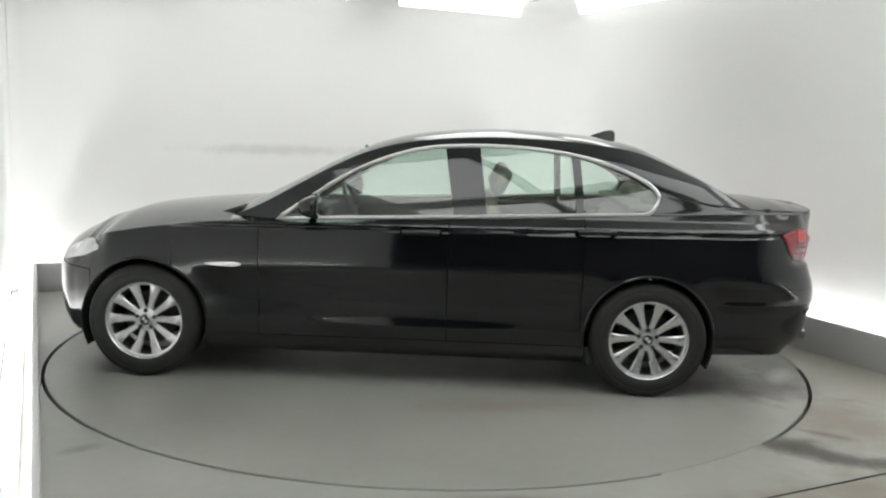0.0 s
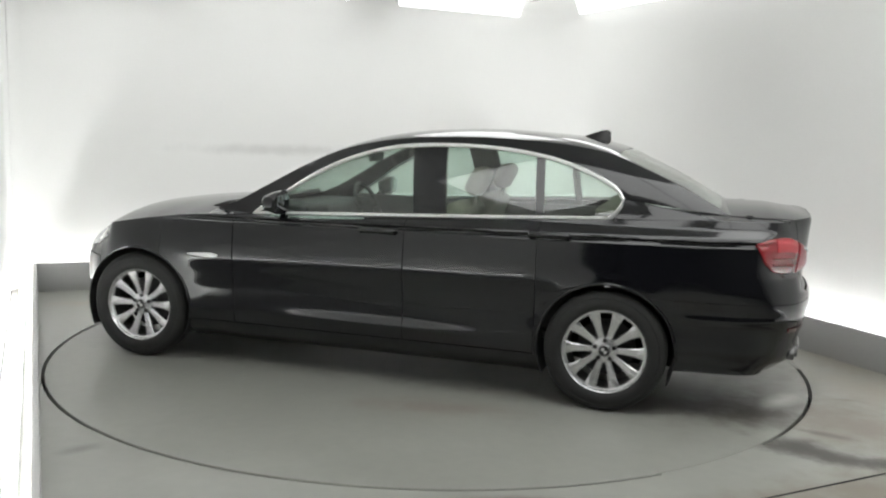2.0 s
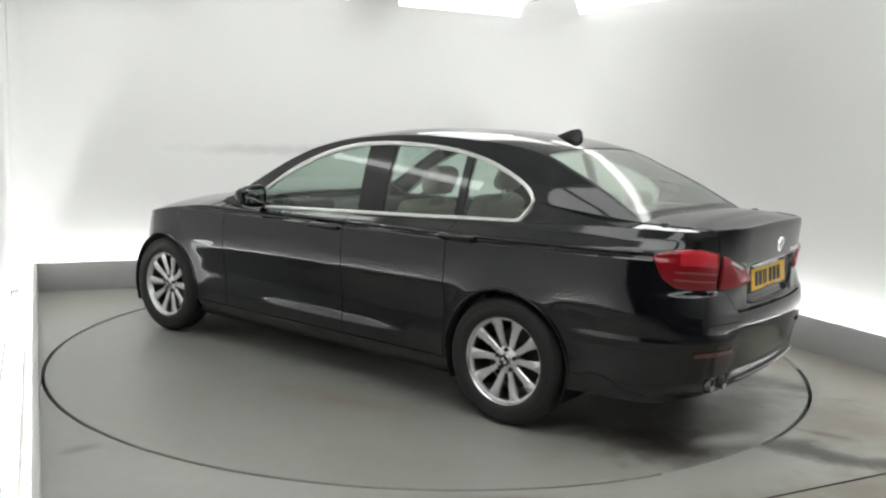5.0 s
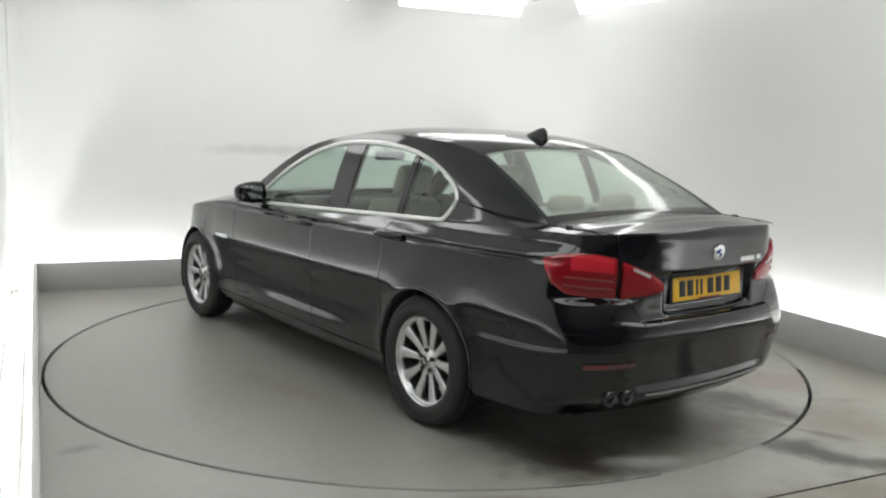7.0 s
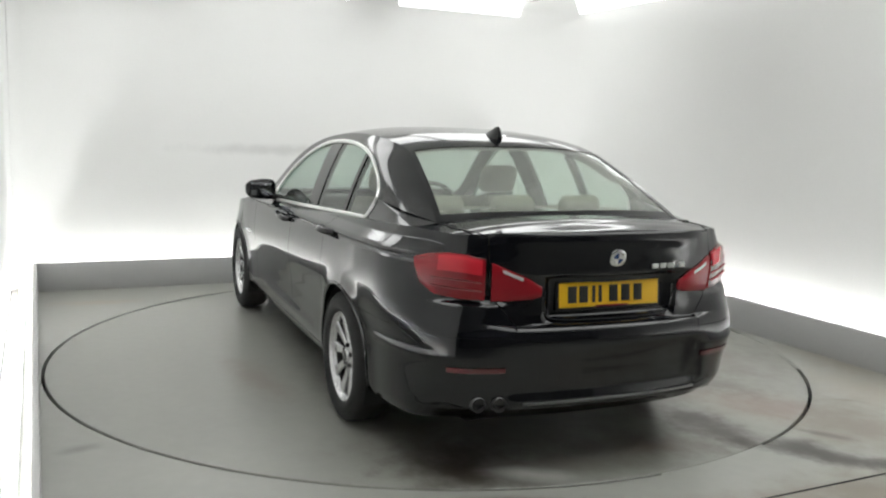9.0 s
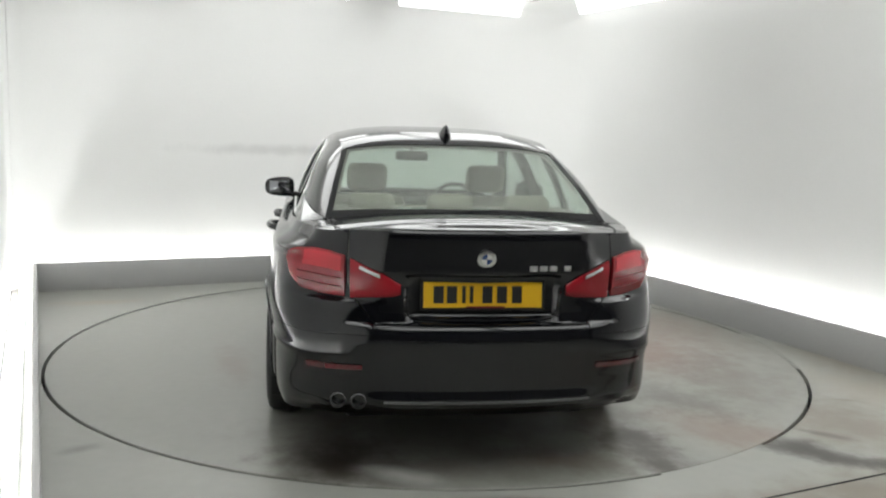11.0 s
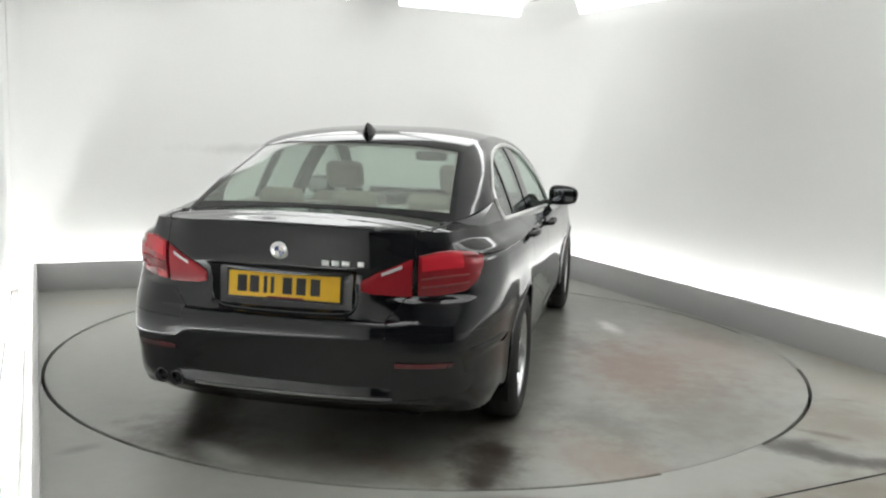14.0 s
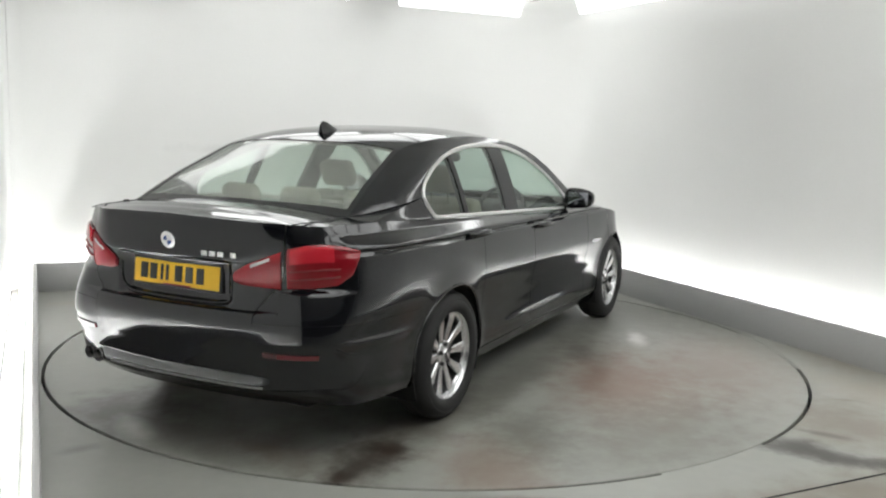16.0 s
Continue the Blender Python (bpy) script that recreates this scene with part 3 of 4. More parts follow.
def build_wheel(car, x, y, side):
    """Hub mesh with tyre, rim, spokes and brake disc; side is +1 on the car's left."""
    bm = bmesh.new()
    lathe(bm, [(0.0, .030), (.030, .030), (.034, .026), (.036, .018), (.070, .012), (.078, -.004), (.080, -.05), (0, -.05)], 32)
    hub = part("wheel", bm, M_RIM, car, "silver ten-spoke alloy wheel with black tyre")
    bm = bmesh.new()
    lathe(bm, [(.228, -.145), (.250, -.150), (.285, -.147), (.317, -.130), (.332, -.105), (.339, -.07), (.3395, -.045), (.336, -.040), (.336, -.034), (.3395, -.029),
               (.339, .005), (.333, .040), (.317, .058), (.300, .064), (.296, .062), (.280, .068), (.255, .066), (.240, .058), (.232, .048), (.226, .03)], 64)
    part("tyre", bm, M_TYRE, hub, "worn black rubber tyre")
    bm = bmesh.new()
    lathe(bm, [(.223, .030), (.229, .046), (.236, .050), (.237, .046), (.232, .036), (.228, .02)], 64)
    lathe(bm, [(.223, .030), (.214, .026), (.209, .014)], 64)
    part("rim", bm, M_RIM, hub)
    bm = bmesh.new()
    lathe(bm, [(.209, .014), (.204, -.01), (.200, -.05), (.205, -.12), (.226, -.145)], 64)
    part("barrel", bm, M_RIMDARK, hub, "wheel barrel with painted shade")
    bm = bmesh.new()
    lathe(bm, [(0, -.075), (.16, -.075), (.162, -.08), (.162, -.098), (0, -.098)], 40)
    part("brake_disc", bm, M_RIMDARK, hub, "steel brake disc with painted shade")
    bm = bmesh.new()
    rows = []
    for r, w, d in ((.060, .017, .006), (.09, .018, .008), (.13, .021, .013), (.17, .0255, .019), (.200, .031, .024), (.217, .039, .024)):
        rows.append([(r, d - .03, -w * .8), (r, d - .004, -w), (r, d + .002, -w * .72), (r, d + .002, w * .72), (r, d - .004, w), (r, d - .03, w * .8)])
    sheet(bm, rows, flip=True)
    first = finish("spoke", bm, M_RIM, 35)
    first.parent = hub
    for k in range(1, 10):
        s = new("spoke", first.data)
        s.parent = hub
        s.matrix_basis = Matrix.Rotation(2 * math.pi * k / 10, 4, "Y")
    bm = bmesh.new()
    lathe(bm, [(0, .0335), (.028, .0335), (.0285, .028)], 24)
    part("hub_cap", bm, M_TRIM, hub, "small dark centre cap")
    bm = bmesh.new()
    for k in range(4):
        if k % 2 == 0:
            w0 = math.pi / 2 * k
            vs = [bm.verts.new((0, .0345, 0))] + [bm.verts.new((.018 * math.cos(w0 + a), .0345, .018 * math.sin(w0 + a))) for a in np.linspace(0, math.pi / 2, 6)]
            bm.faces.new(vs[::-1])
    part("cap_mark", bm, M_WHITE, hub, "pale quarters on the cap", solid=0.001)
    for k in range(5):
        w = 2 * math.pi * (k + .25) / 5
        bm = bmesh.new()
        lathe(bm, [(0, .0), (.011, .0), (.012, .006), (.0125, -.01)], 12)
        bmesh.ops.translate(bm, vec=(.055 * math.cos(w), .0165, .055 * math.sin(w)), verts=bm.verts)
        part("bolt_hole", bm, M_INK, hub)
    hub.matrix_basis = Matrix.Translation((x, y, AXLE_Z)) @ (Matrix() if side > 0 else Matrix.Rotation(math.pi, 4, "Z"))
    return hub


def seat(name, x, y, width, base_z, back_h, rake, mats, headrests):
    """A padded car seat: cushion, backrest and headrests."""
    bm = bmesh.new()
    box(bm, 0, 0, 0, .50, width, .16, .05, seg=3)
    ob = finish(name, bm, mats)
    ob.matrix_basis = pose(x, y, base_z, 0, -6, 0)
    bm = bmesh.new()
    lean = Matrix.Rotation(radians(-rake), 4, "Y")
    box(bm, -.24 - .5 * back_h * math.sin(radians(rake)), 0, .5 * back_h + .02, .14, width, back_h, .05, lean, 3)
    part("backrest", bm, mats, ob)
    for hy in headrests:
        bm = bmesh.new()
        hx = -.24 - (back_h + .12) * math.sin(radians(rake))
        tall = .18 if len(headrests) == 1 else .115
        box(bm, hx, hy, back_h + .05 + .5 * tall, .10, .25, tall, .045, lean, 3)
        tube(bm, [(hx + .01, hy - .06, back_h - .02), (hx, hy - .06, back_h + .08)], .006, 6)
        tube(bm, [(hx + .01, hy + .06, back_h - .02), (hx, hy + .06, back_h + .08)], .006, 6)
        part("headrest", bm, mats, ob)
    return ob


def build_car():
    car = new("saloon_car")
    tagged(car, "glossy black four-door saloon car with silver alloy wheels on the turntable", "car")
    kq, kr, kb, kf, kn = at_x(-2.02), at_x(-1.09), at_x(-.31), at_x(.80), at_x(1.86)
    g = 0.35
    lid = at_y(.60)

    def lid_edge(z):
        return at_y(float(np.interp(z, [.655, .70, .80, .86], [.475, .475, .565, .60])))
    # sides
    for s in (1, -1):
        panel("rear_wing", car, lambda z: lid_edge(z) + g, kr - g, .6515, top_z, 110, 60, side=s, cut=True)
        panel("rear_wing_foot", car, at_x(-1.30), kr - g, .285, .650, 30, 26, side=s, cut=True)
        panel("rear_door", car, kr + g, kb - g, .285, top_z, 40, 76, side=s)
        panel("front_door", car, kb + g, kf - g, .285, top_z, 40, 76, side=s)
        panel("front_wing", car, kf + g, kn, lambda k: .285 if OUT[int(k), 0] < 1.487 else .405, top_z, 110, 80, side=s, cut=True)
        panel("sill", car, at_x(-1.12), at_x(1.12), .165, .280, 30, 6, side=s)
    panel("rear_bumper", car, 0, at_x(-1.55), .262, lambda k: .690 if k < lid_edge(.68) else .650, 110, 44, marks=(lid_edge(.68) - .05, lid_edge(.68) + .05), across=True, cut=True, label="black rear bumper with a soft crease")
    panel("boot_lid", car, 0, lambda z: lid_edge(z) - g, .694, top_z, 56, 60, across=True, label="black boot lid face")
    panel("front_bumper", car, at_x(1.55), 899, .13, lambda k: .615 if k > kn else .40, 60, 22, across=True, cut=True, label="black front bumper")
    panel("nose", car, kn + g, 899, .62, top_z, 50, 8, across=True)

    # deck and bonnet
    def cap(name, k0, k1, n, crown, label):
        bm = bmesh.new()
        rows = []
        for k in np.linspace(k0, k1, n):
            p = skin(k, top_z(k))
            c = crown(p.x)
            rows.append([(p.x, p.y * t, p.z + c * (1 - abs(t) ** 2.4)) for t in np.linspace(-1, 1, 25)])
        sheet(bm, rows)
        bmesh.ops.remove_doubles(bm, verts=bm.verts, dist=0.0005)
        bmesh.ops.recalc_face_normals(bm, faces=bm.faces)
        if sum(f.normal.z for f in bm.faces) < 0:
            bmesh.ops.reverse_faces(bm, faces=bm.faces)
        part(name, bm, M_PAINT, car, label, solid=0.004)
    cap("boot_deck", 0.5, at_x(-1.6), 70, lambda x: .052 * ramp(x, -2.58, -2.30), "black boot deck")
    cap("bonnet", at_x(.86), 898, 90, lambda x: smooth_interp(x, [.8, 1.1, 1.4, 1.8, 2.0, 2.22, 2.335], [.07, .078, .09, .11, .11, .06, .0]), "long black bonnet")

    def deck_at(x, y, lift):
        p = skin(at_x(x) if x > -2.5 else at_y(abs(y)), top_z(at_x(x)))
        c = .052 * ramp(x, -2.58, -2.30)
        return Vector((x, y, p.z + c * (1 - min(abs(y / p.y), 1) ** 2.4) + lift))
    for s in (1, -1):
        bm = bmesh.new()
        tube(bm, [deck_at(x, s * y, .0005) for x, y in curve([(-2.03, .66), (-2.20, .655), (-2.32, .64), (-2.41, .615), (-2.455, .60)], 20)], .0028, 6)
        part("shut_line", bm, M_INK, car, "dark shut line of the boot lid")
        bm = bmesh.new()
        lathe(bm, [(0, -.016), (.012, -.015), (.017, -.008), (.018, .004), (0, .004)], 14)
        q = deck_at(-2.20, s * .640, -.006)
        bmesh.ops.transform(bm, matrix=Matrix.Translation(q) @ pose(0, 0, 0, 90, 0, 0) @ Matrix.Diagonal((1.3, -1, 1, 1)), verts=bm.verts)
        bmesh.ops.recalc_face_normals(bm, faces=bm.faces)
        part("rubber_buffer", bm, M_TRIM, car, "small black rubber buffer")

    # upper body round the side windows
    n = 64
    top, low = curve(DLO_TOP, n), curve(DLO_LOW, n)
    rail = curve(RAIL, n)
    kt = np.linspace(at_x(.98), at_x(-2.10), n)
    for s in (1, -1):
        bm = bmesh.new()
        sheet(bm, [[side_point(a, b, t) for t in np.linspace(0, 1, 12)] for a, b in zip(top, rail)])
        base = []
        for k, b in zip(kt, low):
            q = skin(k, top_z(k) - .004)
            base.append(np.array([q.x, q.y, q.z]))
        rows = []
        for q, b in zip(base, low):
            e = np.array(g3(b))
            rows.append([Vector(q + (e - q) * t) for t in np.linspace(0, 1, 5)])
        sheet(bm, rows)
        bm.faces.new([bm.verts.new(q) for q in (g3(top[-1]), side_point(top[-1], rail[-1], 1), Vector(base[-1]))])
        bm.faces.new([bm.verts.new(q) for q in (g3(top[0]), g3(rail[0]), Vector(base[0]))])
        bmesh.ops.remove_doubles(bm, verts=bm.verts, dist=0.0005)
        bmesh.ops.recalc_face_normals(bm, faces=bm.faces)
        if sum(f.normal.y for f in bm.faces) < 0:
            bmesh.ops.reverse_faces(bm, faces=bm.faces)
        if s < 0:
            flip_y(bm)
        part("roof_side", bm, M_PAINT, car, solid=0.004)
        bm = bmesh.new()
        sheet(bm, [[side_point(a, b, t, -.06) for t in np.linspace(.1, .9, 6)] for a, b in zip(top[34:60], rail[34:60])])
        bmesh.ops.recalc_face_normals(bm, faces=bm.faces)
        if s < 0:
            flip_y(bm)
        part("pillar_trim", bm, M_LINER, car, "pale cloth trim inside the rear pillar", solid=.004)
        # glass, in three panes with dark pillars between
        def pane(name, i0, i1, mat, out, solid):
            bm = bmesh.new()
            rows = []
            for i in np.linspace(i0, i1, 24):
                a = np.array([np.interp(i, np.arange(n), top[:, 0]), np.interp(i, np.arange(n), top[:, 1])])
                b = np.array([np.interp(i, np.arange(n), low[:, 0]), np.interp(i, np.arange(n), low[:, 1])])
                rows.append([g3(b + (a - b) * t, out) for t in np.linspace(0, 1, 10)])
            sheet(bm, rows)
            bmesh.ops.remove_doubles(bm, verts=bm.verts, dist=0.0005)
            bmesh.ops.recalc_face_normals(bm, faces=bm.faces)
            if sum(f.normal.y for f in bm.faces) < 0:
                bmesh.ops.reverse_faces(bm, faces=bm.faces)
            if s < 0:
                flip_y(bm)
            ob = part(name, bm, mat, car, solid=solid)
            if mat is M_GLASS:
                ob.visible_shadow = False
                tagged(ob, "green tinted side window glass")

        def index(x):
            return float(np.interp(-x, -0.5 * (top[:, 0] + low[:, 0]), np.arange(n)))
        cuts = [(.68, -.30), (-.50, -1.035), (-1.085, -1.525)]
        for a, b in cuts:
            pane("side_window", index(a), index(b), M_GLASS, -.012, 0)
        for a, b in ((-.30, -.50), (-1.035, -1.085)):
            pane("window_pillar", index(a), index(b), M_PAINT, -.006, .03)
        loop = list(top) + list(low[::-1][1:-1])
        bm = bmesh.new()
        tube(bm, [g3(p, .002) for p in loop], .0125, 8, closed=True, flat=.7)
        if s < 0:
            flip_y(bm)
        part("window_trim", bm, M_SATIN, car, "bright satin metal window surround")
        # handles
        for hx in (-.15, -1.155):
            k = at_x(hx)
            z = .922 if hx > -.5 else .958
            bm = bmesh.new()
            tube(bm, [skin(at_x(hx + d), z + dz, o) for d, dz, o in ((.105, -.002, -.004), (.095, 0, .022), (.05, .004, .034), (0, .005, .036), (-.05, .004, .034), (-.095, 0, .022), (-.105, -.002, -.004))], .018, 10)
            bmesh.ops.translate(bm, vec=(0, .008, 0), verts=bm.verts)
            if s < 0:
                flip_y(bm)
            part("door_handle", bm, M_PAINT, car, "black pull handle")
        # arch lips
        for cx in WHEELS:
            bm = bmesh.new()
            pts = []
            for w in np.linspace(-8, 188, 48):
                x, z = cx + (ARCH_R + .004) * math.cos(radians(w)), AXLE_Z + (ARCH_R + .004) * math.sin(radians(w))
                q = skin(at_x(x), z, .0)
                pts.append((x, q.y, z))
            tube(bm, pts, .008, 8)
            if s < 0:
                flip_y(bm)
            part("arch_lip", bm, M_PAINT, car)
            bm = bmesh.new()
            rows = []
            for w in np.linspace(-25, 205, 40):
                x, z = cx + (ARCH_R + .002) * math.cos(radians(w)), AXLE_Z + (ARCH_R + .002) * math.sin(radians(w))
                rows.append([(x, s * .92, z), (x, s * .60, z)])
            sheet(bm, rows)
            part("wheel_arch_liner", bm, M_UNDER, car, solid=0.006, offset=1)
        # side indicator strip
        bm = bmesh.new()
        sheet(bm, [[skin(k, .70 + z * t, .005) for t in (-1, -.5, .5, 1)] for k, z in zip(np.linspace(at_x(.90), at_x(1.11), 8), (.005, .013, .014, .013, .012, .010, .007, .003))])
        if s < 0:
            flip_y(bm)
        part("side_repeater", bm, M_CLEAR, car, "bright chrome side repeater", solid=0.006)
        # door mirror
        bm = bmesh.new()
        r = bmesh.ops.create_icosphere(bm, subdivisions=3, radius=1)
        for v in bm.verts:
            q = [math.copysign(abs(c) ** .62, c) for c in v.co]
            v.co = Vector((q[0] * (.085 if q[0] > 0 else .03), q[1] * .108, q[2] * .072 * (1 - .12 * q[1]) * (1 - .35 * max(q[0], 0))))
        bmesh.ops.translate(bm, vec=(.47, .955, 1.055), verts=bm.verts)
        if s < 0:
            flip_y(bm)
        mirror = part("door_mirror", bm, M_PAINT, car, "black door mirror")
        bm = bmesh.new()
        tube(bm, [(.50, .80, .985), (.50, .86, 1.0), (.49, .90, 1.015)], .025, 8)
        if s < 0:
            flip_y(bm)
        part("stalk", bm, M_TRIM, mirror)
        bm = bmesh.new()
        box(bm, .4405, .957, 1.055, .004, .145, .088, .002)
        if s < 0:
            flip_y(bm)
        part("mirror_glass", bm, M_MIRROR, mirror, "silvered mirror glass")
        # lamps
        bm = bmesh.new()
        ks = np.linspace(lid + 2, at_x(-2.255), 26)
        tt = np.linspace(0, 1, 26)
        zt = np.interp(tt, [0, .25, .5, .8, 1], [.980, .997, 1.002, .992, .972])
        zb = np.interp(tt, [0, .4, .7, .88, 1], [.803, .806, .820, .865, .955])
        rows = [[skin(k, b + (a - b) * t, .004 + .010 * math.sin(math.pi * t) ** .5) for t in np.linspace(0, 1, 14)] for k, a, b in zip(ks, zt, zb)]
        sheet(bm, rows)
        if s < 0:
            flip_y(bm)
        lamp = part("tail_lamp", bm, M_RED, car, "red wraparound tail lamp", solid=0.02)
        for f0 in (.22, .42):
            bm = bmesh.new()
            pts = [skin(k, b + (a - b) * f0, .0155) for k, a, b in zip(ks[1:19], zt[1:19], zb[1:19])]
            tube(bm, pts, .004, 6)
            if s < 0:
                flip_y(bm)
            part("light_bar", bm, M_REDDARK, lamp)
        bm = bmesh.new()
        sheet(bm, [[skin(k, b + (a - b) * t, .008 + .010 * math.sin(math.pi * t) ** .5) for t in np.linspace(.60, .96, 8)] for k, a, b in zip(ks[1:17], zt[1:17], zb[1:17])])
        if s < 0:
            flip_y(bm)
        part("upper_lens", bm, M_REDLIGHT, lamp, "paler red upper lens", solid=0.004)
        bm = bmesh.new()
        ks = np.linspace(at_y(.365), lid - 2, 16)
        tt = np.linspace(0, 1, 16)
        zt, zb = np.interp(tt, [0, .3, 1], [.866, .905, .968]), np.interp(tt, [0, .15, 1], [.822, .812, .800])
        sheet(bm, [[skin(k, b + (a - b) * t, .006 + .010 * math.sin(math.pi * t) ** .5) for t in np.linspace(0, 1, 10)] for k, a, b in zip(ks, zt, zb)])
        if s < 0:
            flip_y(bm)
        inner = part("inner_tail_lamp", bm, M_REDMID, car, "red tail lamp on the boot lid", solid=0.02)
        bm = bmesh.new()
        sheet(bm, [[skin(k, a - .008 - .014 * t, .0185) for t in (1, .5, 0)] for k, a in zip(ks[6:13], zt[6:13])])
        if s < 0:
            flip_y(bm)
        part("reversing_lens", bm, M_CLEAR, inner, "clear reversing light lens", solid=0.003)
        bm = bmesh.new()
        sheet(bm, [[skin(k, .508 + .011 * t, .006) for t in (-1, -.5, .5, 1)] for k in np.linspace(at_y(.52), at_y(.76), 14)])
        if s < 0:
            flip_y(bm)
        part("reflector", bm, M_REFLECT, car, "dark red bumper reflector", solid=0.01)
        bm = bmesh.new()
        ks = np.linspace(at_x(1.81), at_x(2.15), 16)
        zt = np.interp(np.linspace(0, 1, 16), [0, .35, .65, 1], [.766, .788, .776, .72])
        zb = np.interp(np.linspace(0, 1, 16), [0, .3, .65, 1], [.742, .692, .660, .632])
        sheet(bm, [[skin(k, b + (a - b) * t, .006 + .008 * math.sin(math.pi * t) ** .5) for t in np.linspace(0, 1, 8)] for k, a, b in zip(ks, zt, zb)])
        if s < 0:
            flip_y(bm)
        part("headlamp", bm, M_CLEAR, car, "clear headlamp lens", solid=0.02)
        for x in WHEELS:
            build_wheel(car, x, s * (.872 if x > 0 else .882), s)

    # roof, windscreen and rear window
    rr = curve(RAIL, 90)

    def canopy(name, i0, i1, mat, label, t0=-1.0, t1=1.0, drop=0.0, solid=0.0, m=31):
        bm = bmesh.new()
        rows = []
        for i in np.linspace(i0, i1, max(6, int(abs(i1 - i0) * 1.2))):
            x, z = (float(np.interp(i, np.arange(90), rr[:, j])) for j in (0, 1))
            y = rail_y(x, z)
            f = i / 89
            crown = np.interp(f, [0, .15, .32, .5, .7, .8, 1], [.02, .030, .044, .050, .048, .036, .014])
            bulge = np.interp(f, [0, .15, .3, .5, .7, .85, 1], [.12, .05, .01, 0, -.015, -.030, -.015])
            rows.append([(x + bulge * (1 - t * t), y * t, z + crown * (1 - abs(t) ** 3.2) - drop) for t in np.linspace(t0, t1, m)])
        sheet(bm, rows)
        bmesh.ops.recalc_face_normals(bm, faces=bm.faces)
        if sum(f.normal.z for f in bm.faces) < 0:
            bmesh.ops.reverse_faces(bm, faces=bm.faces)
        return part(name, bm, mat, car, label, solid=solid)

    def along(x):
        return float(np.interp(-x, -rr[:, 0], np.arange(90)))
    h0, h1, w1 = along(.20), along(-1.47), along(-2.045)
    canopy("roof", h0, h1, M_PAINT, "curved black roof", solid=.004)
    w = canopy("windscreen", along(.95), h0 - .05, M_GLASS, "green tinted windscreen", -.955, .955, .004)
    w.visible_shadow = False
    w = canopy("rear_window", h1 + .05, w1, M_REARGLASS, "green tinted rear window", -.955, .955, .004)
    w.visible_shadow = False
    for t0, t1 in ((-1, -.955), (.955, 1)):
        canopy("screen_pillar", along(.97), h0 - .05, M_PAINT, "", t0, t1, solid=.004, m=4)
        canopy("screen_pillar", h1 + .05, 89, M_PAINT, "", t0, t1, solid=.004, m=4)
    canopy("rear_window_base", w1, 89, M_PAINT, "", -.955, .955, .002, .004)
    canopy("headliner", h0 + 1, h1 - 1, M_LINER, "pale cloth headliner", -.95, .95, .03, .004)
    # cowl and wipers
    bm = bmesh.new()
    box(bm, 1.03, 0, .985, .16, 1.40, .03, .01, pose(0, 0, 0, 0, 18, 0))
    part("scuttle", bm, M_TRIM, car, "black scuttle panel below the windscreen")
    # aerial fin
    bm = bmesh.new()
    sheet(bm, [[(x, y * s2, z) for y, z in ((1, 0), (.8, .35 * h), (.35, .85 * h), (0, h))] + [(x, -y * s2, z) for y, z in ((.35, .85 * h), (.8, .35 * h), (1, 0))]
               for x, s2, h in ((.09, .004, .002), (.05, .022, .018), (.0, .028, .040), (-.05, .028, .058), (-.085, .022, .062), (-.10, .012, .05))])
    bmesh.ops.recalc_face_normals(bm, faces=bm.faces)
    bmesh.ops.scale(bm, vec=(1.25, 1.3, 1.2), verts=bm.verts)
    bmesh.ops.translate(bm, vec=(-1.24, 0, 1.468), verts=bm.verts)
    part("aerial_fin", bm, M_TRIM, car, "black shark fin aerial", solid=.003)
    # plate
    bm = bmesh.new()
    box(bm, -2.502, 0, .818, .012, .545, .135, .004, pose(0, 0, 0, 0, 5, 0))
    part("plate_holder", bm, M_TRIM, car)
    bm = bmesh.new()
    box(bm, -2.509, 0, .818, .006, .52, .111, .003, pose(0, 0, 0, 0, 5, 0))
    plate = part("number_plate", bm, M_PLATE, car, "yellow plate with dark bars")
    for y in (.195, .137, .085, .052, -.018, -.082, -.148):
        bm = bmesh.new()
        box(bm, -2.513, y, .820, .004, .044 if y not in (.085, .052) else .016, .074, .001, pose(0, 0, 0, 0, 5, 0))
        part("bar", bm, M_INK, plate)
    bm = bmesh.new()
    box(bm, -2.5165, -.01, .7665, .003, .17, .007, .001, pose(0, 0, 0, 0, 5, 0))
    part("maker_bar", bm, M_REDDARK, plate, "thin dark red bar")
    bm = bmesh.new()
    edge = curve([(.338, .85), (.338, .78), (.325, .735), (.28, .716), (.15, .711), (0, .710), (-.15, .711), (-.28, .716), (-.325, .735), (-.338, .78), (-.338, .85)], 60)
    tube(bm, [Vector((skin(at_y(abs(y)), z, .003).x, y, z)) for y, z in edge], .008, 8)
    part("plate_recess_edge", bm, M_PAINT, car)
    # round mark and letters as bars
    bm = bmesh.new()
    lathe(bm, [(0, -.003), (.036, -.003), (.041, -.001), (.042, .006), (0, .006)], 32)
    bmesh.ops.transform(bm, matrix=pose(skin(0, .982).x - .003, 0, .982, 12, 0, -90), verts=bm.verts)
    mark = part("round_mark", bm, M_CHROME, car, "round chrome mark with blue and white quarters")
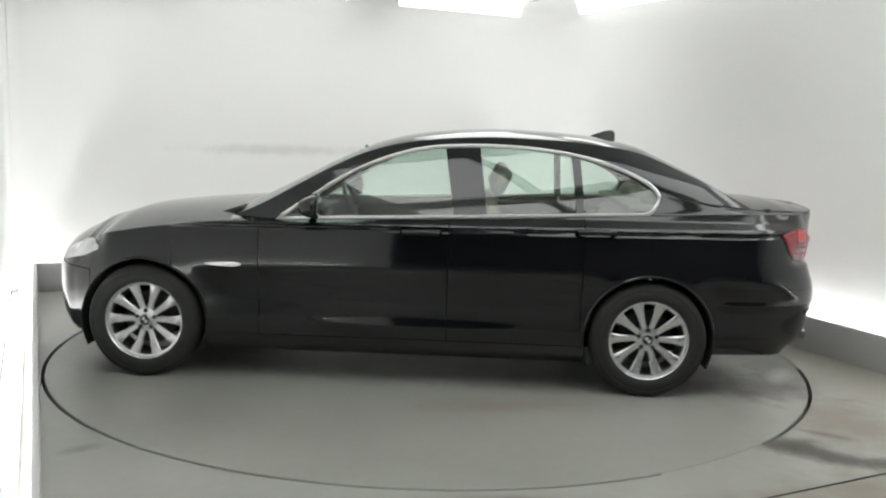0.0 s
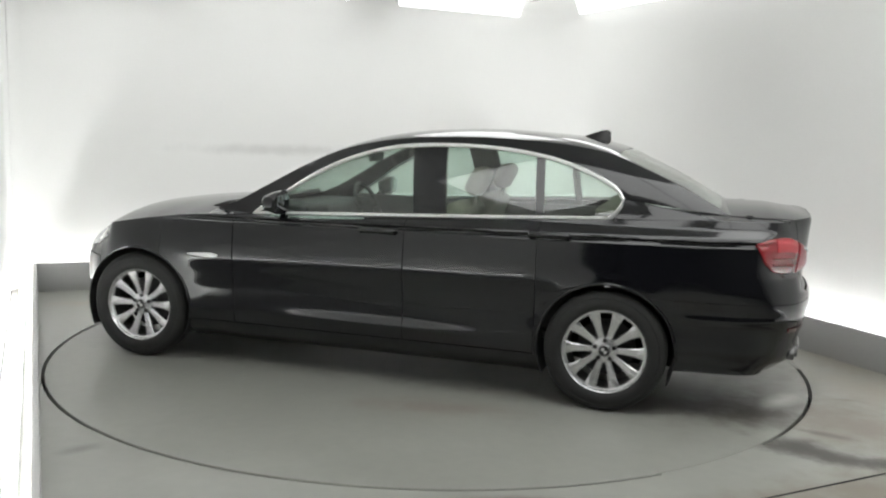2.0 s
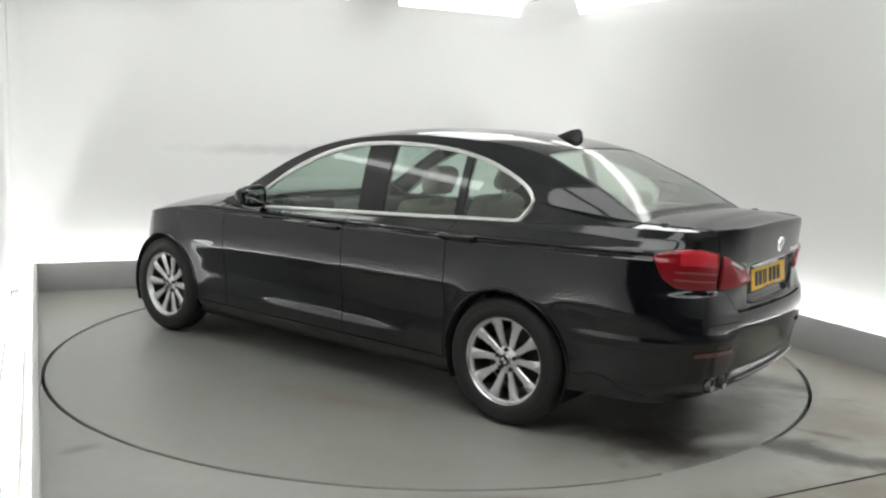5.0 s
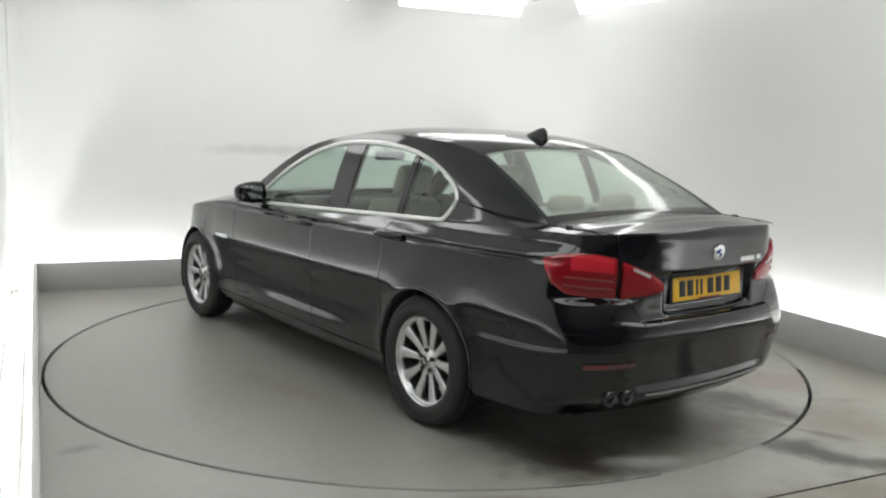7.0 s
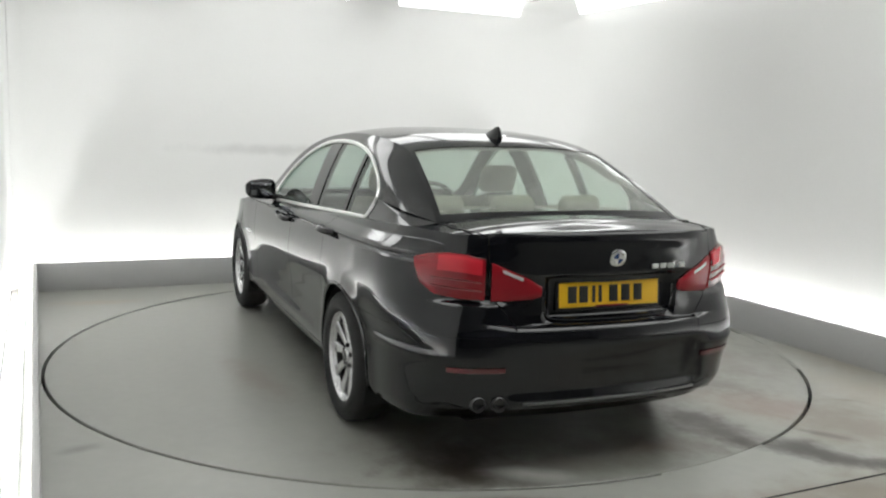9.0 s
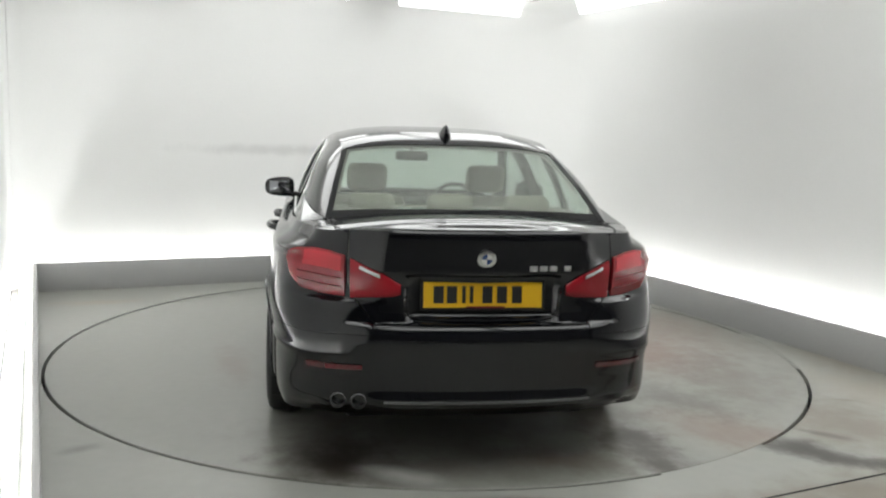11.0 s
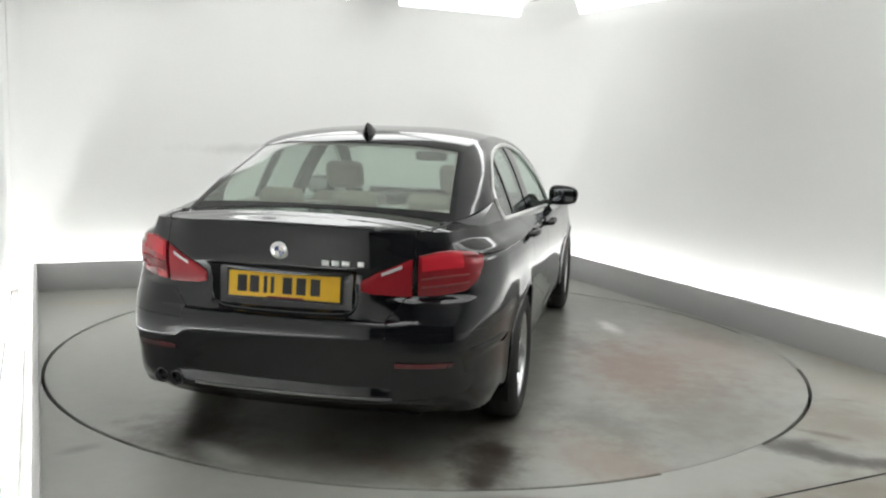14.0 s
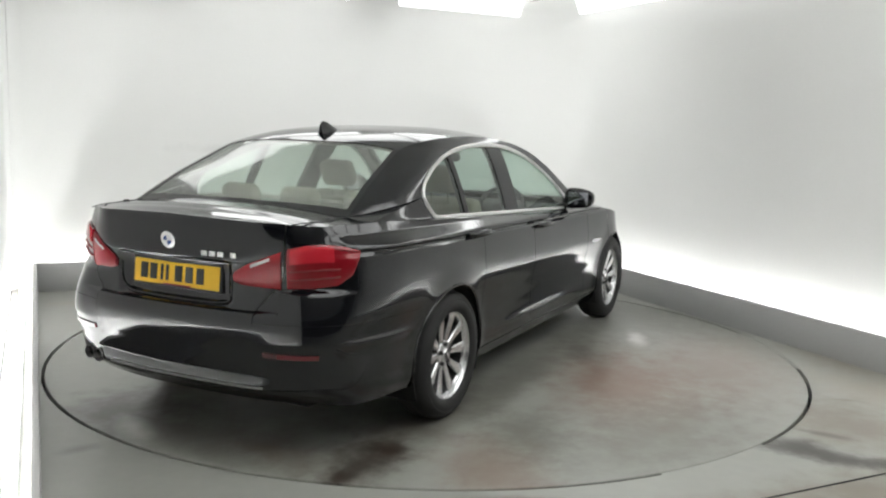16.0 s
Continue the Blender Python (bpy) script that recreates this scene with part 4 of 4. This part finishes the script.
    for k, mt in enumerate((M_WHITE, M_BLUE, M_WHITE, M_BLUE)):
        bm = bmesh.new()
        w0 = math.pi / 2 * k
        a = [(0, 0, 0)] + [(.023 * math.cos(w0 + q), 0, .023 * math.sin(w0 + q)) for q in np.linspace(0, math.pi / 2, 7)]
        bm.faces.new([bm.verts.new(q) for q in a])
        bmesh.ops.transform(bm, matrix=pose(skin(0, .982).x - .0075, 0, .981, 12, 0, -90), verts=bm.verts)
        part("quarter", bm, mt, mark, solid=.002, offset=0)
    for y, w_ in ((-.208, .034), (-.252, .034), (-.296, .034), (-.362, .030)):
        bm = bmesh.new()
        q = skin(at_y(abs(y)), .940, .003)
        box(bm, q.x, y, .940, .005, w_, .022, .002)
        part("letter_bar", bm, M_SATIN, car, "chrome bar")
    # tail pipes
    for y in (.615, .528):
        bm = bmesh.new()
        lathe(bm, [(.031, .10), (.033, 0), (.034, -.006), (.032, -.008), (.029, -.002), (.027, .10)], 28)
        bmesh.ops.transform(bm, matrix=pose(skin(at_y(y), .350).x - .004, y, .352, 0, 0, -90), verts=bm.verts)
        part("tail_pipe", bm, M_PIPE, car, "round dark chrome tail pipe")
        bm = bmesh.new()
        lathe(bm, [(0, .02), (.028, .02), (.028, .03)], 20)
        bmesh.ops.transform(bm, matrix=pose(skin(at_y(y), .350).x - .004, y, .352, 0, 0, -90), verts=bm.verts)
        part("pipe_bore", bm, M_INK, car)
    # Grey bar that paints the reflection along the bumper's lower lip.
    bm = bmesh.new()
    tube(bm, [Vector((skin(at_y(abs(y)), .349, .002).x, y, .349)) for y in np.linspace(.42, -.50, 24)], .006, 8)
    part("bumper_lip", bm, M_PIPE, car, "thin lower edge of the rear bumper, its grey reflection painted")
    # underbody and cabin
    bm = bmesh.new()
    box(bm, -.1, 0, .27, 4.3, 1.15, .16, .03)
    box(bm, 0, 0, .27, 2.1, 1.7, .14, .03)
    part("underbody", bm, M_UNDER, car)
    bm = bmesh.new()
    box(bm, 0, 0, .37, 2.4, 1.6, .05, .02)
    part("cabin_floor", bm, M_CABIN, car)
    for s in (1, -1):
        bm = bmesh.new()
        box(bm, -.3, s * .80, .70, 2.0, .06, .58, .025)
        part("door_trim", bm, M_CABIN, car, "dark upper door trim")
    bm = bmesh.new()
    box(bm, .78, 0, .83, .55, 1.5, .28, .08, seg=3)
    box(bm, .62, .37, .965, .28, .36, .07, .03, seg=3)
    part("dashboard", bm, M_CABIN, car, "dark dashboard")
    bm = bmesh.new()
    ring = [(0.02 * math.sin(0), .185 * math.cos(a), .185 * math.sin(a)) for a in np.linspace(0, 2 * math.pi, 33)[:-1]]
    tube(bm, ring, .016, 8, closed=True)
    box(bm, .02, 0, 0, .04, .15, .12, .02)
    box(bm, .01, 0, 0, .02, .34, .03, .008)
    bmesh.ops.transform(bm, matrix=pose(.42, -.37, .93, 0, 25, 0), verts=bm.verts)
    part("steering_wheel", bm, M_CABIN, car, "dark steering wheel")
    for y in (.38, -.38):
        o = seat("front_seat", -.05, y, .50, .52, .60, 20, M_LEATHER, (0,))
        o.parent = car
        tagged(o, "cream leather front seat")
    o = seat("rear_seat", -.95, 0, 1.32, .52, .55, 26, M_LEATHER, (.42, 0, -.42))
    o.parent = car
    tagged(o, "cream leather rear bench")
    bm = bmesh.new()
    box(bm, -1.70, 0, 1.085, .66, 1.34, .03, .01)
    part("parcel_shelf", bm, M_LEATHER, car, "cream parcel shelf")
    bm = bmesh.new()
    box(bm, .22, 0, 1.315, .03, .24, .065, .025, pose(0, 0, 0, 0, -10, 0), 3)
    tube(bm, [(.23, 0, 1.33), (.30, 0, 1.39)], .012, 6)
    part("rear_view_mirror", bm, M_TRIM, car, "dark interior mirror")
    return car


car = build_car()


def motions():
    rows_t, rows_c = [], []
    for i in range(65):
        t = i / 4
        h = HEAD_START + (HEAD_END - HEAD_START) * t / 16
        turn = pose(0, 0, 0, 0, 0, h)
        rows_t.append((t, turn))
        rows_c.append((t, turn @ Matrix.Translation((CAR_OFFSET[0], CAR_OFFSET[1], 0))))
    walk(table, rows_t)
    walk(car, rows_c)


motions()
